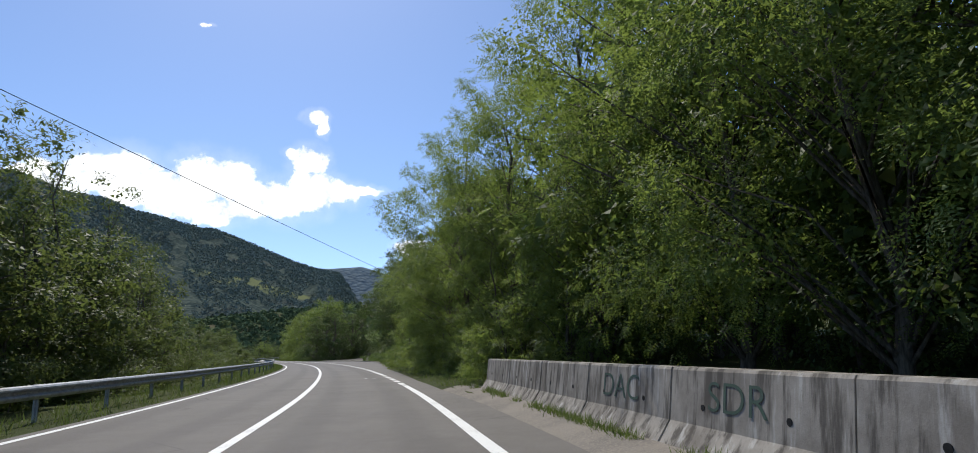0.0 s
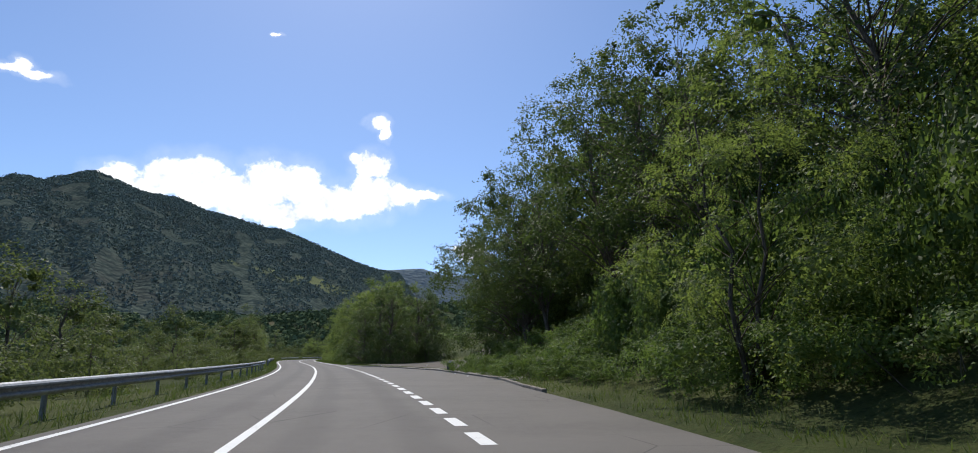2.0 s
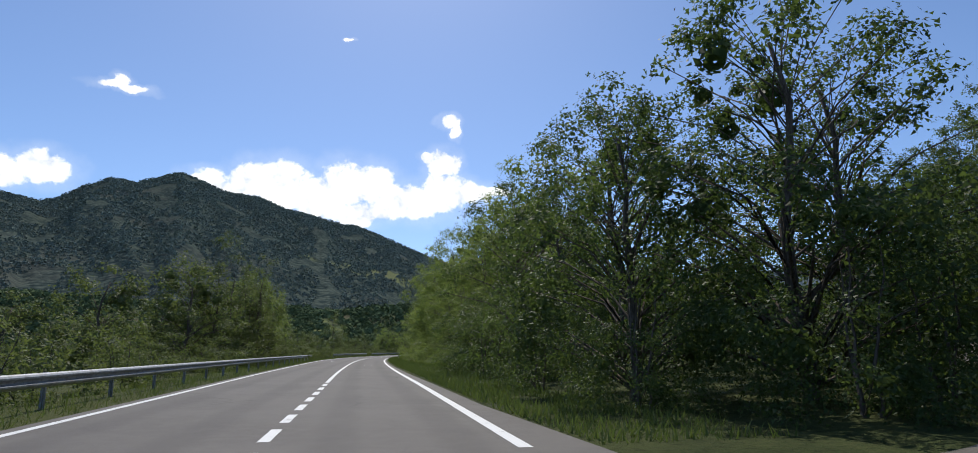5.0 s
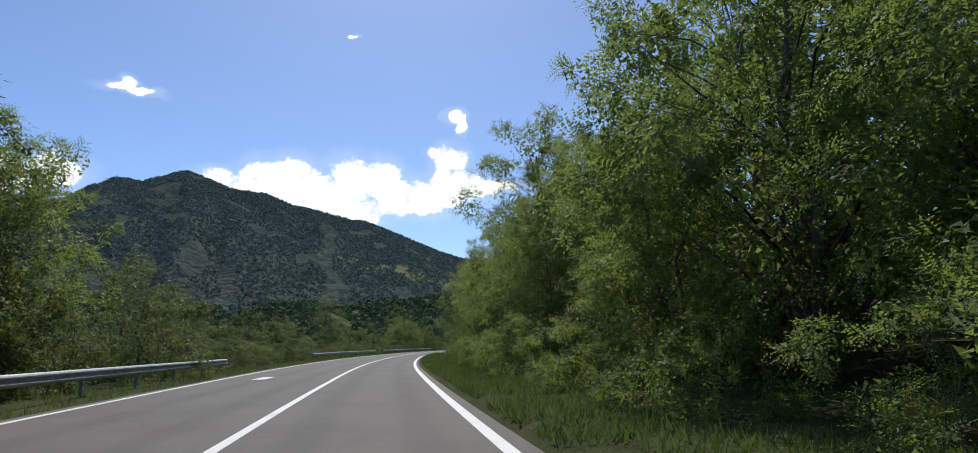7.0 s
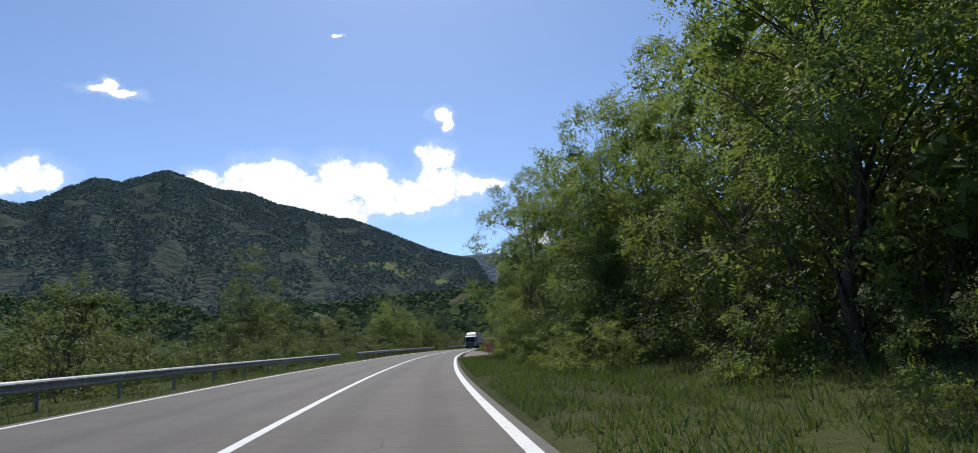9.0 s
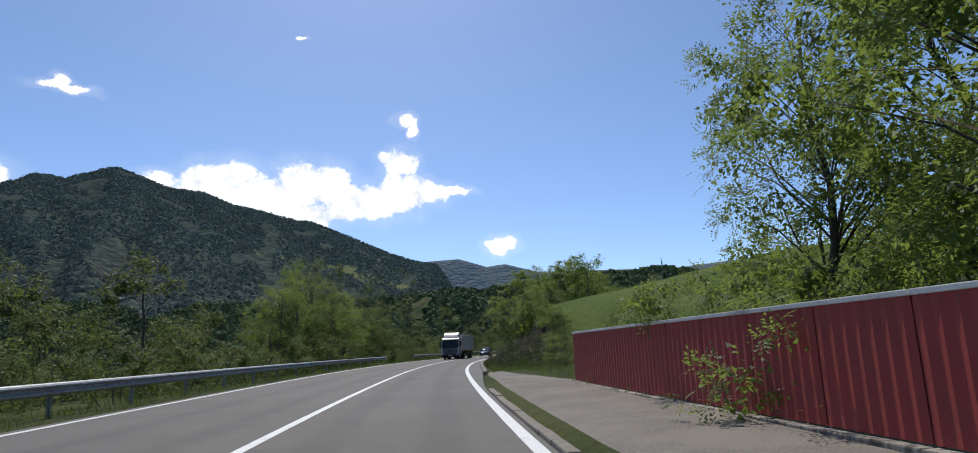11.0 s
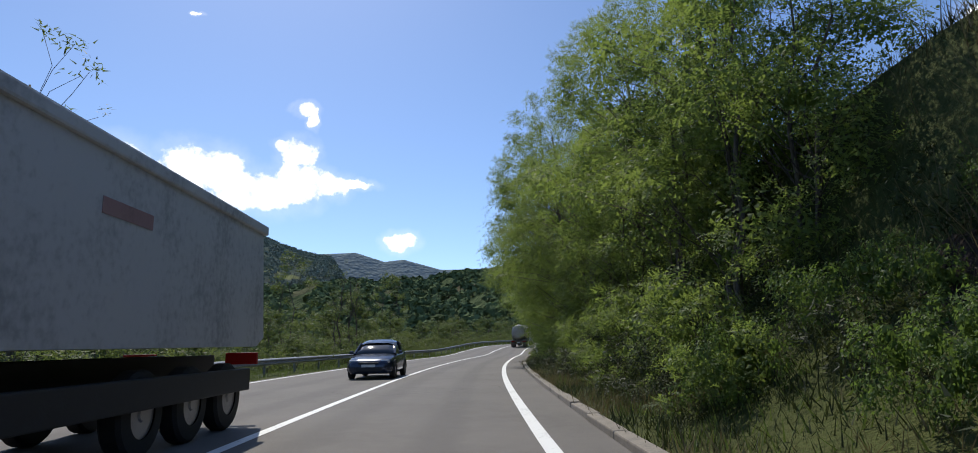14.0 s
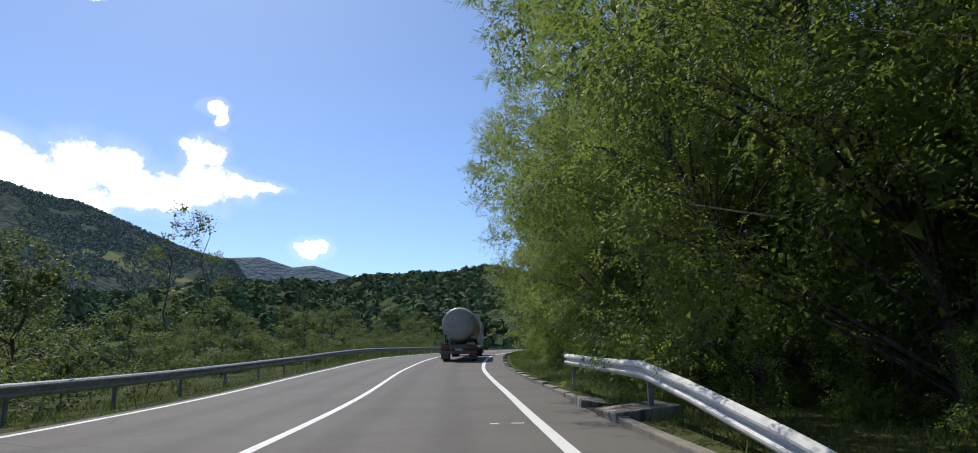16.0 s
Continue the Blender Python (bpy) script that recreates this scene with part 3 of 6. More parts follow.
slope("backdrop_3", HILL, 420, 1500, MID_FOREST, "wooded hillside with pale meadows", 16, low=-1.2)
slope("backdrop_4", [(-60, 11.5), (-46, 13.0), (-36, 13.0), (-34.3, 12.9), (-32.5, 12.8), (-29.6, 11.6), (-26, 9.4), (-22, 7), (-17, 3)], 1300, 2300, HAZY_FOREST, "dark wooded hill behind the meadow", 20)




# ---- trees ----
def kites(base, tip, half):
    return np.stack([base, (base + tip) / 2 - half, tip, (base + tip) / 2 + half], 1)


def unit(v):
    return v / np.linalg.norm(v, axis=1)[:, None]


def leaf_cloud(rng, spots, kind, size, count, pairs=4, fill=0, fill_size=0.4, core=0):
    """Leaves on twigs that spread from the given lobes (x, y, z, reach): feathered sprays of leaflets, or single leaves; a close inner crown of smaller sprays, and the deep shaded heart of each lobe."""
    spots = np.asarray(spots)
    up = np.array([0, 0, 1.0])
    axis = spots[:, :3].mean(0) * np.array([1, 1, 0.8])
    per = 8 if kind == "feather" else 14
    twigs = max(len(spots) * 2, count // per)
    w = spots[:, 3] ** 2
    c = spots[rng.choice(len(spots), twigs, p=w / w.sum())]
    away = unit(c[:, :3] - axis + rng.normal(size=(twigs, 3)) * 0.2)
    d = unit(rng.normal(size=(twigs, 3)) * 0.62 + away * 0.55 + up * 0.16)
    reach = c[:, 3:4] * rng.uniform(0.72, 1.22, (twigs, 1)) * np.array([1, 1, 0.78])
    k = rng.choice(twigs, count)
    f = rng.uniform(0.38, 1.0, (count, 1))
    way = d[k]
    pos = c[k, :3] + way * reach[k] * f - up * (0.14 * c[k, 3:4] * f ** 2)
    turned = unit(np.cross(way, rng.normal(size=(count, 3))))
    if kind == "feather":
        pos = pos + turned * size * 0.12
        out = unit(way * 0.75 + turned * 0.75 - up * 0.22)
        top = unit(up * 0.9 + way * 0.5 + rng.normal(size=(count, 3)) * 0.26)
        side = unit(np.cross(out, top))
        lift = np.cross(side, out)
        rows = []
        step = 0.8 / pairs
        for j in range(pairs + 1):
            for sg in ((-1, 1) if j < pairs else (0,)):
                base = pos + out * (size * (0.12 + j * step)) - lift * (size * 0.24 * (j / pairs) ** 2)
                lean = (side * sg * 0.9 + out * 0.35 - lift * (0.12 + 0.15 * rng.random((count, 1)))) if sg else out
                ln = size * (1.36 / pairs) * (1.0 - 0.06 * j)
                rows.append(kites(base, base + lean * ln, (out if sg else side) * ln * 0.30))
        q = np.concatenate(rows)
    else:
        pos = pos + rng.normal(size=(count, 3)) * size * 0.35
        nrm = unit(rng.normal(size=(count, 3)) * 0.42 + way * 0.6 + up * 0.55)
        a = unit(np.cross(nrm, rng.normal(size=(count, 3))))
        b = np.cross(nrm, a)
        ln = size * (0.7 + 0.6 * rng.random((count, 1)))
        q = kites(pos, pos + a * ln + nrm * ln * 0.08, b * ln * (0.36 if kind == "broad" else 0.13))
    if not fill:
        return [q]
    c = spots[rng.choice(len(spots), fill, p=w / w.sum())]
    d = unit(rng.normal(size=(fill, 3)) + unit(c[:, :3] - axis) * 0.3)
    p = c[:, :3] + d * c[:, 3:4] * (0.78 * rng.random((fill, 1)) ** 0.5) * np.array([1, 1, 0.74])
    nrm = unit(d * 0.8 + up * 0.45 + rng.normal(size=(fill, 3)) * 0.38)
    a = unit(np.cross(nrm, rng.normal(size=(fill, 3))))
    b = np.cross(nrm, a)
    ln = fill_size * rng.uniform(0.6, 1.25, (fill, 1))
    groups = [q, three_of(p - a * ln * 0.5, p + a * ln * 0.5, b * ln * 0.34)]
    gaps = np.linalg.norm(spots[:, None, :3] - spots[None, :, :3], axis=2)
    inner = spots[((gaps < 1.7 * np.median(spots[:, 3])).sum(1) > 5) & (spots[:, 2] < 0.9 * spots[:, 2].max())]
    deep = int(len(inner) * core)
    if deep:
        c = inner[rng.choice(len(inner), deep)]
        d = unit(rng.normal(size=(deep, 3)))
        p = (c[:, :3] - unit(c[:, :3] - axis) * c[:, 3:4] * 0.4) + d * c[:, 3:4] * (0.5 * rng.random((deep, 1)) ** 0.4) * np.array([1, 1, 0.8])
        a = unit(np.cross(d, rng.normal(size=(deep, 3))))
        ln = np.minimum(c[:, 3:4] * 0.34, max(0.17, fill_size * 1.5)) * rng.uniform(0.6, 1.2, (deep, 1))
        groups.append(kites(p - a * ln * 0.5, p + a * ln * 0.5, np.cross(d, a) * ln * 0.3))
    return groups


def three(q):
    """Narrow triangles instead of kites."""
    return np.stack([q[:, 0] * 0.3 + q[:, 1] * 0.7, q[:, 2], q[:, 0] * 0.3 + q[:, 3] * 0.7], 1)


def three_of(base, tip, half):
    return three(kites(base, tip, half))


def quick_mesh(name, v, faces, mat):
    """A mesh from an array of points and one or more arrays of faces."""
    faces = [faces] if isinstance(faces, np.ndarray) else faces
    me = bpy.data.meshes.new(name)
    me.vertices.add(len(v))
    me.vertices.foreach_set("co", np.asarray(v, dtype=np.float32).ravel())
    loops = np.concatenate([f.ravel() for f in faces]).astype(np.int32)
    sizes = np.concatenate([np.full(len(f), f.shape[1]) for f in faces])
    me.loops.add(len(loops))
    me.loops.foreach_set("vertex_index", loops)
    me.polygons.add(len(sizes))
    me.polygons.foreach_set("loop_start", np.concatenate([[0], np.cumsum(sizes)[:-1]]).astype(np.int32))
    me.materials.append(mat)
    me.update(calc_edges=True)
    return me


def leaves(name, groups, mat):
    """One mesh of leaves from groups of kites or triangles, shaped (count, corners, 3)."""
    vs, fs, k = [], [], 0
    for q in groups:
        vs.append(q.reshape(-1, 3))
        fs.append(k + np.arange(len(q) * q.shape[1]).reshape(-1, q.shape[1]))
        k += len(q) * q.shape[1]
    return quick_mesh(name, np.concatenate(vs), fs, mat)


def limb(bm, pts, r0, r1, seg=7):
    """A bent tapering tube through pts."""
    rings = []
    for i, p in enumerate(pts):
        t = (pts[min(i + 1, len(pts) - 1)] - pts[max(i - 1, 0)]).normalized()
        x = t.orthogonal().normalized()
        y = t.cross(x)
        r = r0 + (r1 - r0) * i / (len(pts) - 1)
        rings.append([bm.verts.new(p + (x * math.cos(k * math.tau / seg) + y * math.sin(k * math.tau / seg)) * r) for k in range(seg)])
    for a, b in zip(rings, rings[1:]):
        for k in range(seg):
            bm.faces.new((a[k], a[(k + 1) % seg], b[(k + 1) % seg], b[k]))
    bm.faces.new(rings[-1])


def grow(name, seed, tall, wide, foot, lobes, reach, kind, size, count, mat, label, category="tree", stems=1, lean=0.0, pairs=4, fill=0, fill_size=0.4, thick=1.0, tri=True, apart=0.55, core=55):
    """A tree or bush: trunk with limbs to each lobe, and a crown of leaves. foot: where the crown begins, as a share of the height."""
    rng = np.random.default_rng(seed)
    spots = []
    tries = 0
    while len(spots) < lobes and tries < 4000:
        tries += 1
        h = foot + (1 - foot) * rng.random()
        f = (h - foot) / (1 - foot)
        rad = wide * 0.5 * (math.sin(math.pi * (0.16 + 0.80 * f)) ** 0.8) * (0.25 + 0.85 * rng.random() ** 0.6)
        a = rng.random() * math.tau
        rr = reach * (0.55 + 0.75 * rng.random()) * (1.15 - 0.45 * f)
        x, y, z = rad * math.cos(a) + lean * tall * h, rad * math.sin(a), h * tall
        if all((x - p[0]) ** 2 + (y - p[1]) ** 2 + (z - p[2]) ** 2 > (apart * reach) ** 2 for p in spots):
            spots.append((x, y, z, rr))
    root = thing(name, Matrix(), label, category)
    bm = bmesh.new()
    for k in range(stems):
        bx, by = (0, 0) if stems == 1 else (rng.normal() * 0.3, rng.normal() * 0.3)
        top = Vector((lean * tall * 0.8 + bx * 3, by * 3, tall * 0.82))
        pts = [Vector((bx, by, -0.4)).lerp(top, i / 6) + Vector((rng.normal(), rng.normal(), 0)) * 0.018 * tall * (i > 0) for i in range(7)]
        r0 = 0.019 * tall * thick / (stems ** 0.5)
        limb(bm, pts, r0, r0 * 0.25)
        for j, sp in enumerate(spots):
            if j % stems != k:
                continue
            t = min(max(sp[2] / tall / 0.82 - 0.22, 0.06), 0.9)
            i = int(t * 6)
            a = pts[i].lerp(pts[min(i + 1, 6)], t * 6 - i)
            b = Vector(sp[:3])
            m = a.lerp(b, 0.5) + Vector((rng.normal() * 0.25, rng.normal() * 0.25, 0.10 * (b - a).length))
            if category == "tree" or (j < 9 and category != "weeds"):
                limb(bm, [a, m, b], r0 * 0.33 * (1.15 - t), r0 * 0.07, 4 if not tri else 3)
    if stems:
        part("trunk" if category == "tree" else "stem", bm, BARK, root, smooth=True)
    groups = leaf_cloud(rng, spots, kind, size, count, pairs, fill, fill_size, core)
    if tri:
        groups[0] = three(groups[0])
    link("crown", leaves("crown", groups, mat), root)
    return root


LOCUST_TALL, LOCUST_YOUNG = "tall locust tree with feathery green leaves beside the road", "young locust tree leafy down to the ground on the verge"
SORTS = {
    "tall": [grow("locust_tree", 11 + k, 13.0, 7.4, 0.14, 56, 1.35, "feather", 0.34, 4200, LOCUST, LOCUST_TALL, pairs=3, fill=7500, fill_size=0.25, apart=0.85, thick=0.7, core=70) for k in range(3)],
    "near": [grow("locust_tree", 15 + k, 13.0, 7.0, 0.12, 60, 1.25, "feather", 0.25, 8000, LOCUST, "tall locust tree leaning out over the road", pairs=4, fill=27000, fill_size=0.13, apart=0.8, thick=0.6, core=150) for k in range(3)],
    "canopy": [grow("broadleaf_tree", 18 + k, 15.5, 10.5, 0.36, 64, 1.55, "broad", 0.15, 13000, BROAD, "tall broadleaf tree with a high spreading crown over the shaded bank", tri=False, fill=11000, fill_size=0.20, apart=0.75, thick=0.7, core=70) for k in range(2)],
    "mid": [grow("locust_tree", 21 + k, 8.5, 5.8, 0.03, 44, 1.05, "feather", 0.29, 3200, LOCUST, LOCUST_YOUNG, stems=2, pairs=4, fill=8500, fill_size=0.17, apart=0.8, thick=0.7, core=100) for k in range(3)],
    "sapling": [grow("locust_tree", 26 + k, 8.5, 4.8, 0.14, 64, 0.80, "feather", 0.36, 3000, LOCUST, "slender young locust tree with airy leaves on the bank", stems=2, pairs=4, fill=2600, fill_size=0.20, tri=False, thick=0.6, core=0, apart=0.7) for k in range(2)],
    "bush": [grow("bush", 31 + k, 3.0, 4.0, 0.02, 24, 0.78, "feather", 0.24, 1100, LOCUST, "dense green locust bush on the verge", "bush", stems=3, pairs=3, fill=2600, fill_size=0.16, apart=0.7, thick=0.5) for k in range(3)],
    "back": [grow("locust_tree", 36 + k, 14.0, 8.6, 0.06, 44, 1.7, "feather", 0.46, 1000, LOCUST, "tall locust tree in the shade of the wood", pairs=3, fill=4600, fill_size=0.46) for k in range(2)],
    "oak": [grow("broadleaf_tree", 41 + k, 12.5, 9.4, 0.08, 80, 1.3, "broad", 0.20, 9000, BROAD, "dark round-leaved broadleaf tree beside the side road", fill=9000, fill_size=0.26) for k in range(2)],
    "big_oak": [grow("broadleaf_tree", 45 + k, 19.5, 14.5, 0.06, 120, 1.75, "broad", 0.18, 20000, BROAD, "tall dark broadleaf tree beside the side road", tri=False, fill=20000, fill_size=0.30, thick=0.75, apart=0.75) for k in range(3)],
    "thick": [grow("bush", 54 + k, 5.5, 6.5, 0.02, 36, 1.2, "broad", 0.13, 3400, BROAD, "dark green undergrowth in the shade of the wood", "bush", stems=3, fill=4200, fill_size=0.17) for k in range(2)],
    "hedge": [grow("bush", 51 + k, 5.0, 6.5, 0.02, 46, 1.1, "broad", 0.14, 5200, BROAD, "dense dark green bush at the wood's edge", "bush", stems=3, fill=5000, fill_size=0.16) for k in range(2)],
    "vine": [grow("vine_mound", 56 + k, 1.3, 4.2, 0.0, 36, 0.55, "broad", 0.11, 3800, VINE, "low mound of creeping vines on the bank", "creeper", stems=3, fill=1600, fill_size=0.14) for k in range(2)],
    "weed": [grow("weed_clump", 91 + k, 0.75, 1.1, 0.0, 12, 0.26, "narrow", 0.15, 420, WEED, "rank green weed clump on the cut bank", "weeds", stems=1, thick=0.4) for k in range(3)],
    "slim": [grow("young_tree", 61 + k, 9.0, 3.6, 0.18, 34, 0.75, "narrow", 0.24, 3600, WILLOW, "slender pale green tree with narrow leaves behind the guard rail", stems=2, fill=900, fill_size=0.26, thick=0.5, core=6) for k in range(3)],
    "bare": [grow("young_tree", 66 + k, 9.0, 2.2, 0.55, 16, 0.45, "narrow", 0.24, 520, WILLOW, "thin sparse tree with few leaves", thick=0.6) for k in range(2)],
    "scrub": [grow("bush", 71 + k, 2.6, 3.8, 0.02, 26, 0.7, "narrow", 0.24, 1500, WILLOW, "pale green scrub behind the guard rail", "bush", stems=3, fill=1500, fill_size=0.18) for k in range(3)],
    "grove": [grow("broadleaf_tree", 81 + k, 8.0, 7.0, 0.03, 36, 1.35, "broad", 0.24, 2800, WILLOW, "leafy green tree in the valley", fill=2600, fill_size=0.30) for k in range(3)],
}
USED = set()
_put_rng = np.random.default_rng(5)


def plant(sort, s, n, size=1.0, which=None, tall=1.0, spin=None, sink=0.0, tip=0.0):
    """Sets a tree or bush of a sort at (s, n), standing on the ground; tip: degrees by which it leans out over the road."""
    i = int(_put_rng.integers(len(SORTS[sort]))) if which is None else which
    src = SORTS[sort][i]
    a = float(_put_rng.random() * 360) if spin is None else spin
    p = at(s, n, land(s, n) - sink - (0.3 * size if sort == "bush" else 0.0))
    m = pose(p.x, p.y, p.z, 0, 0, turn_at(s)) @ pose(0, 0, 0, 0, -tip, 0) @ pose(0, 0, 0, 0, 0, a) @ Matrix.Diagonal((size, size, size * tall, 1))
    if src.name in USED:
        k = src.scale
        return copy_thing(src, m @ Matrix.Diagonal((1 / k.x, 1 / k.y, 1 / k.z, 1)))
    USED.add(src.name)
    src.matrix_basis = m
    return src


def row_of(sort, s0, s1, n, gap, size, jitter=0.25, wob=1.2, tall=1.0, tip=0.0):
    s = s0
    while s < s1:
        k = size * (1 + jitter * (2 * _put_rng.random() - 1))
        plant(sort, s, n + wob * (2 * _put_rng.random() - 1), k, tall=tall, tip=tip)
        s += gap * (0.7 + 0.6 * _put_rng.random())


# right-hand side: the wood behind the concrete barrier
row_of("near", 4, 33, 10.6, 7.0, 1.2, jitter=0.1)
plant("near", 37.5, 8.8, 1.25)
plant("near", 43.8, 9.1, 1.32)
plant("tall", 48, 12.5, 1.1)
row_of("mid", 22, 44, 8.8, 8.0, 0.85)
for s, n, k in ((50.5, 9.0, .86), (55, 9.6, .92), (59.5, 10.6, .9), (54, 13.5, 1.05), (60, 16.5, 1.1)):
    plant("mid", s, n, k)
row_of("bush", 21, 58, 6.4, 3.2, 0.6, wob=0.4)
row_of("hedge", 24, 60, 10.0, 4.6, 0.62, wob=0.6)
row_of("thick", 2, 62, 13.5, 5.0, 1.1)
row_of("back", -4, 62, 18.0, 7.0, 1.05)
row_of("back", 62, 98, 28.0, 7.0, 1.05)
row_of("back", 4, 104, 25.0, 11, 1.2)
row_of("back", -6, 54, 14.6, 5.5, 1.15)
# the vine-grown bank and the shaded wood above it
plant("mid", 69.0, 10.4, 0.92, which=0)
row_of("vine", 60, 104, 10.9, 2.6, 0.78, wob=0.5)
row_of("vine", 62, 103, 12.6, 2.6, 0.9, wob=0.5)
row_of("vine", 64, 102, 14.6, 2.8, 0.95, wob=0.5)
row_of("vine", 63, 86, 14.0, 2.6, 1.15, wob=0.5, tall=2.0)
row_of("vine", 62, 84, 16.2, 2.8, 1.3, wob=0.6, tall=3.0)
row_of("thick", 68, 108, 19.5, 4.0, 0.7)
row_of("canopy", 72, 112, 17.8, 7.0, 1.0, jitter=0.12, tip=5)
row_of("canopy", 70, 112, 24.0, 8.0, 1.05, jitter=0.12)
row_of("back", 100, 126, 27, 6.5, 1.3)
row_of("thick", 104, 128, 25, 4.0, 0.9)
plant("big_oak", 118, 20.6, 1.1)
plant("big_oak", 128.5, 22.0, 1.02)
plant("big_oak", 124, 28, 0.96)
for s, n, k in ((137, 32, 1.55), (146, 36, 1.7), (155, 39, 1.75), (165, 42.5, 1.6), (175, 48, 1.5), (188, 55, 1.4), (204, 63, 1.4), (142, 44, 1.6), (130, 37, 1.5), (170, 38.8, 1.2)):
    plant("big_oak", s, n, k * 0.63)
for s, n, k in ((121, 23.5, .6), (125, 25, .55), (129, 26.5, .6), (133, 27, .7), (137, 28, .6), (141, 28.5, .75), (145, 29, .8), (149, 30, .9), (154, 32.5, .9), (159, 34.5, 1), (164, 37, 1), (170, 40, 1), (177, 44, 1), (185, 48, 1), (195, 53, 1), (206, 58, 1.1), (132, 31, 1), (139, 33, 1), (128, 29, .9)):
    plant("hedge", s, n, k)
for s, n, k in ((136, 25.5, .6), (139, 26.3, .7), (131, 24.2, .6), (143, 26.8, .6), (126.5, 22.2, .6)):
    plant("vine", s, n, k)
# the round thicket between the road and the dirt track
for s, n, k in ((156, 12.5, 0.95), (158, 8.6, 0.72), (160, 17.5, 1.0), (164, 21.0, 0.85), (168, 12.5, 1.0), (176, 10, 0.85), (184, 15, 0.95), (174, 21, 1.0)):
    plant("oak", s, n, k)
for s, n, k in ((152, 10.5, 0.8), (153.5, 14.0, 0.9), (155, 18.0, 0.85), (158, 21.5, 0.8), (155, 7.4, 0.62), (162, 7.2, 0.75), (168, 8, 0.8), (174, 7.5, 0.75), (160, 17.5, 0.9), (180, 8, 0.8)):
    plant("hedge", s, n, k)
# locust wood along the straight
row_of("mid", 188, 240, 9.6, 8.5, 0.8)
row_of("mid", 284, 300, 10.2, 8.0, 0.8)
row_of("tall", 194, 205, 13.2, 9.0, 0.95)
plant("tall", 209.5, 10.6, 1.1)
row_of("mid", 212, 232, 11.4, 5.0, 1.12)
row_of("tall", 232, 246, 11.6, 8.0, 1.0)
row_of("tall", 248, 298, 12.7, 8.0, 0.97)
for s, n, k in ((308, 12.5, 1.15), (315, 11.8, 1.0), (322, 12.5, 1.0), (330, 13, 0.9)):
    plant("tall", s, n, k)
for s, n, k in ((289, 12.2, 1.05), (296, 11.4, 1.0), (302.5, 9.4, 1.06)):
    plant("tall", s, n, k)
row_of("bush", 303, 338, 9.4, 4.5, 0.9)
row_of("bush", 276, 312, 8.0, 3.2, 0.6, wob=0.5)
row_of("thick", 268, 312, 11.0, 4.0, 0.8, wob=0.6)
row_of("bush", 188, 238, 7.1, 3.5, 0.66, wob=0.4)
row_of("bush", 238, 300, 8.6, 6.5, 0.5, wob=0.6)
row_of("thick", 188, 238, 10.2, 6.5, 0.62, wob=0.6)
row_of("thick", 238, 300, 13.0, 5.0, 0.9, wob=0.6)
row_of("back", 188, 335, 20, 6.5, 1.0)
row_of("back", 192, 300, 15.6, 8.0, 1.0)
# the cut bank
plant("sapling", 392.3, 8.2, 1.25, which=0, spin=0, tall=0.84)
for s, n, k in ((416.5, 9.6, .9), (417, 8.7, 1.08), (422, 8.7, 1.18), (426, 8.8, .9), (432, 9.0, .9), (438, 9.8, .9)):
    plant("mid", s, n, k)
for s, n, k in ((419, 11.2, .9), (422, 11.4, 1.0), (425, 11.4, 1.0), (430, 11.5, 1.1), (436, 12, 1.1)):
    plant("hedge", s, n, k)
plant("sapling", 377.5, 10.7, 0.30)
plant("sapling", 376.6, 10.9, 0.24)
for s, n, k in ((377.8, 11.3, 0.5), (371.6, 10.9, 0.72), (370.4, 11.3, 0.62), (373.0, 11.2, 0.55), (396, 7.4, 0.45), (399, 7.0, 0.4), (413.5, 7.0, 0.7)):
    plant("bush", s, n, k)
for _ in range(330):
    s_, n_ = float(_put_rng.uniform(356, 438)), 5.6 + 5.6 * float(_put_rng.random())
    if not (382 < s_ < 410 and n_ > 8.2 and _put_rng.random() < 0.75):
        plant("weed", s_, n_, 0.5 + 0.75 * float(_put_rng.random()))
for s, n, k in ((402, 7.0, .3), (405.5, 7.6, .36), (409, 7.2, .4), (411.5, 8.2, .5), (407, 9.2, .36), (410.5, 9.6, .45), (399, 8.4, .3), (412.5, 7.0, .45), (403.5, 8.8, .3)):
    plant("vine", s, n, k, tall=1.6)
# rough edge of the meadow
row_of("bush", 334, 366, 10.5, 5.5, 0.5, wob=1.5)
for s, n, k in ((341, 15, .5), (349, 13, .55), (356, 14.5, .45), (337, 20, .6)):
    plant("hedge", s, n, k)
# the wood after the cut
row_of("mid", 436, 464, 10.8, 8.5, 0.9)
row_of("mid", 494, 530, 10.6, 8.5, 0.85)
for s, n, k in ((421, 10.4, .85), (428, 9.8, .95), (435, 9.4, 1.0), (441, 9.4, 1.1), (447, 9.6, 1.2), (453, 9.7, 1.25), (459.5, 10, 1.3), (466.5, 10.2, 1.25)):
    plant("near", s, n, k, tip=14 if s > 430 else 5)
row_of("near", 472, 490, 9.9, 6.0, 1.2, jitter=0.1, wob=0.4, tip=12)
row_of("near", 474, 492, 13.0, 6.5, 1.2, jitter=0.1, wob=0.4)
row_of("tall", 495, 535, 10.4, 8.0, 1.1, jitter=0.12, wob=0.6, tip=3)
row_of("bush", 416, 464, 7.4, 3.6, 0.6, wob=0.4)
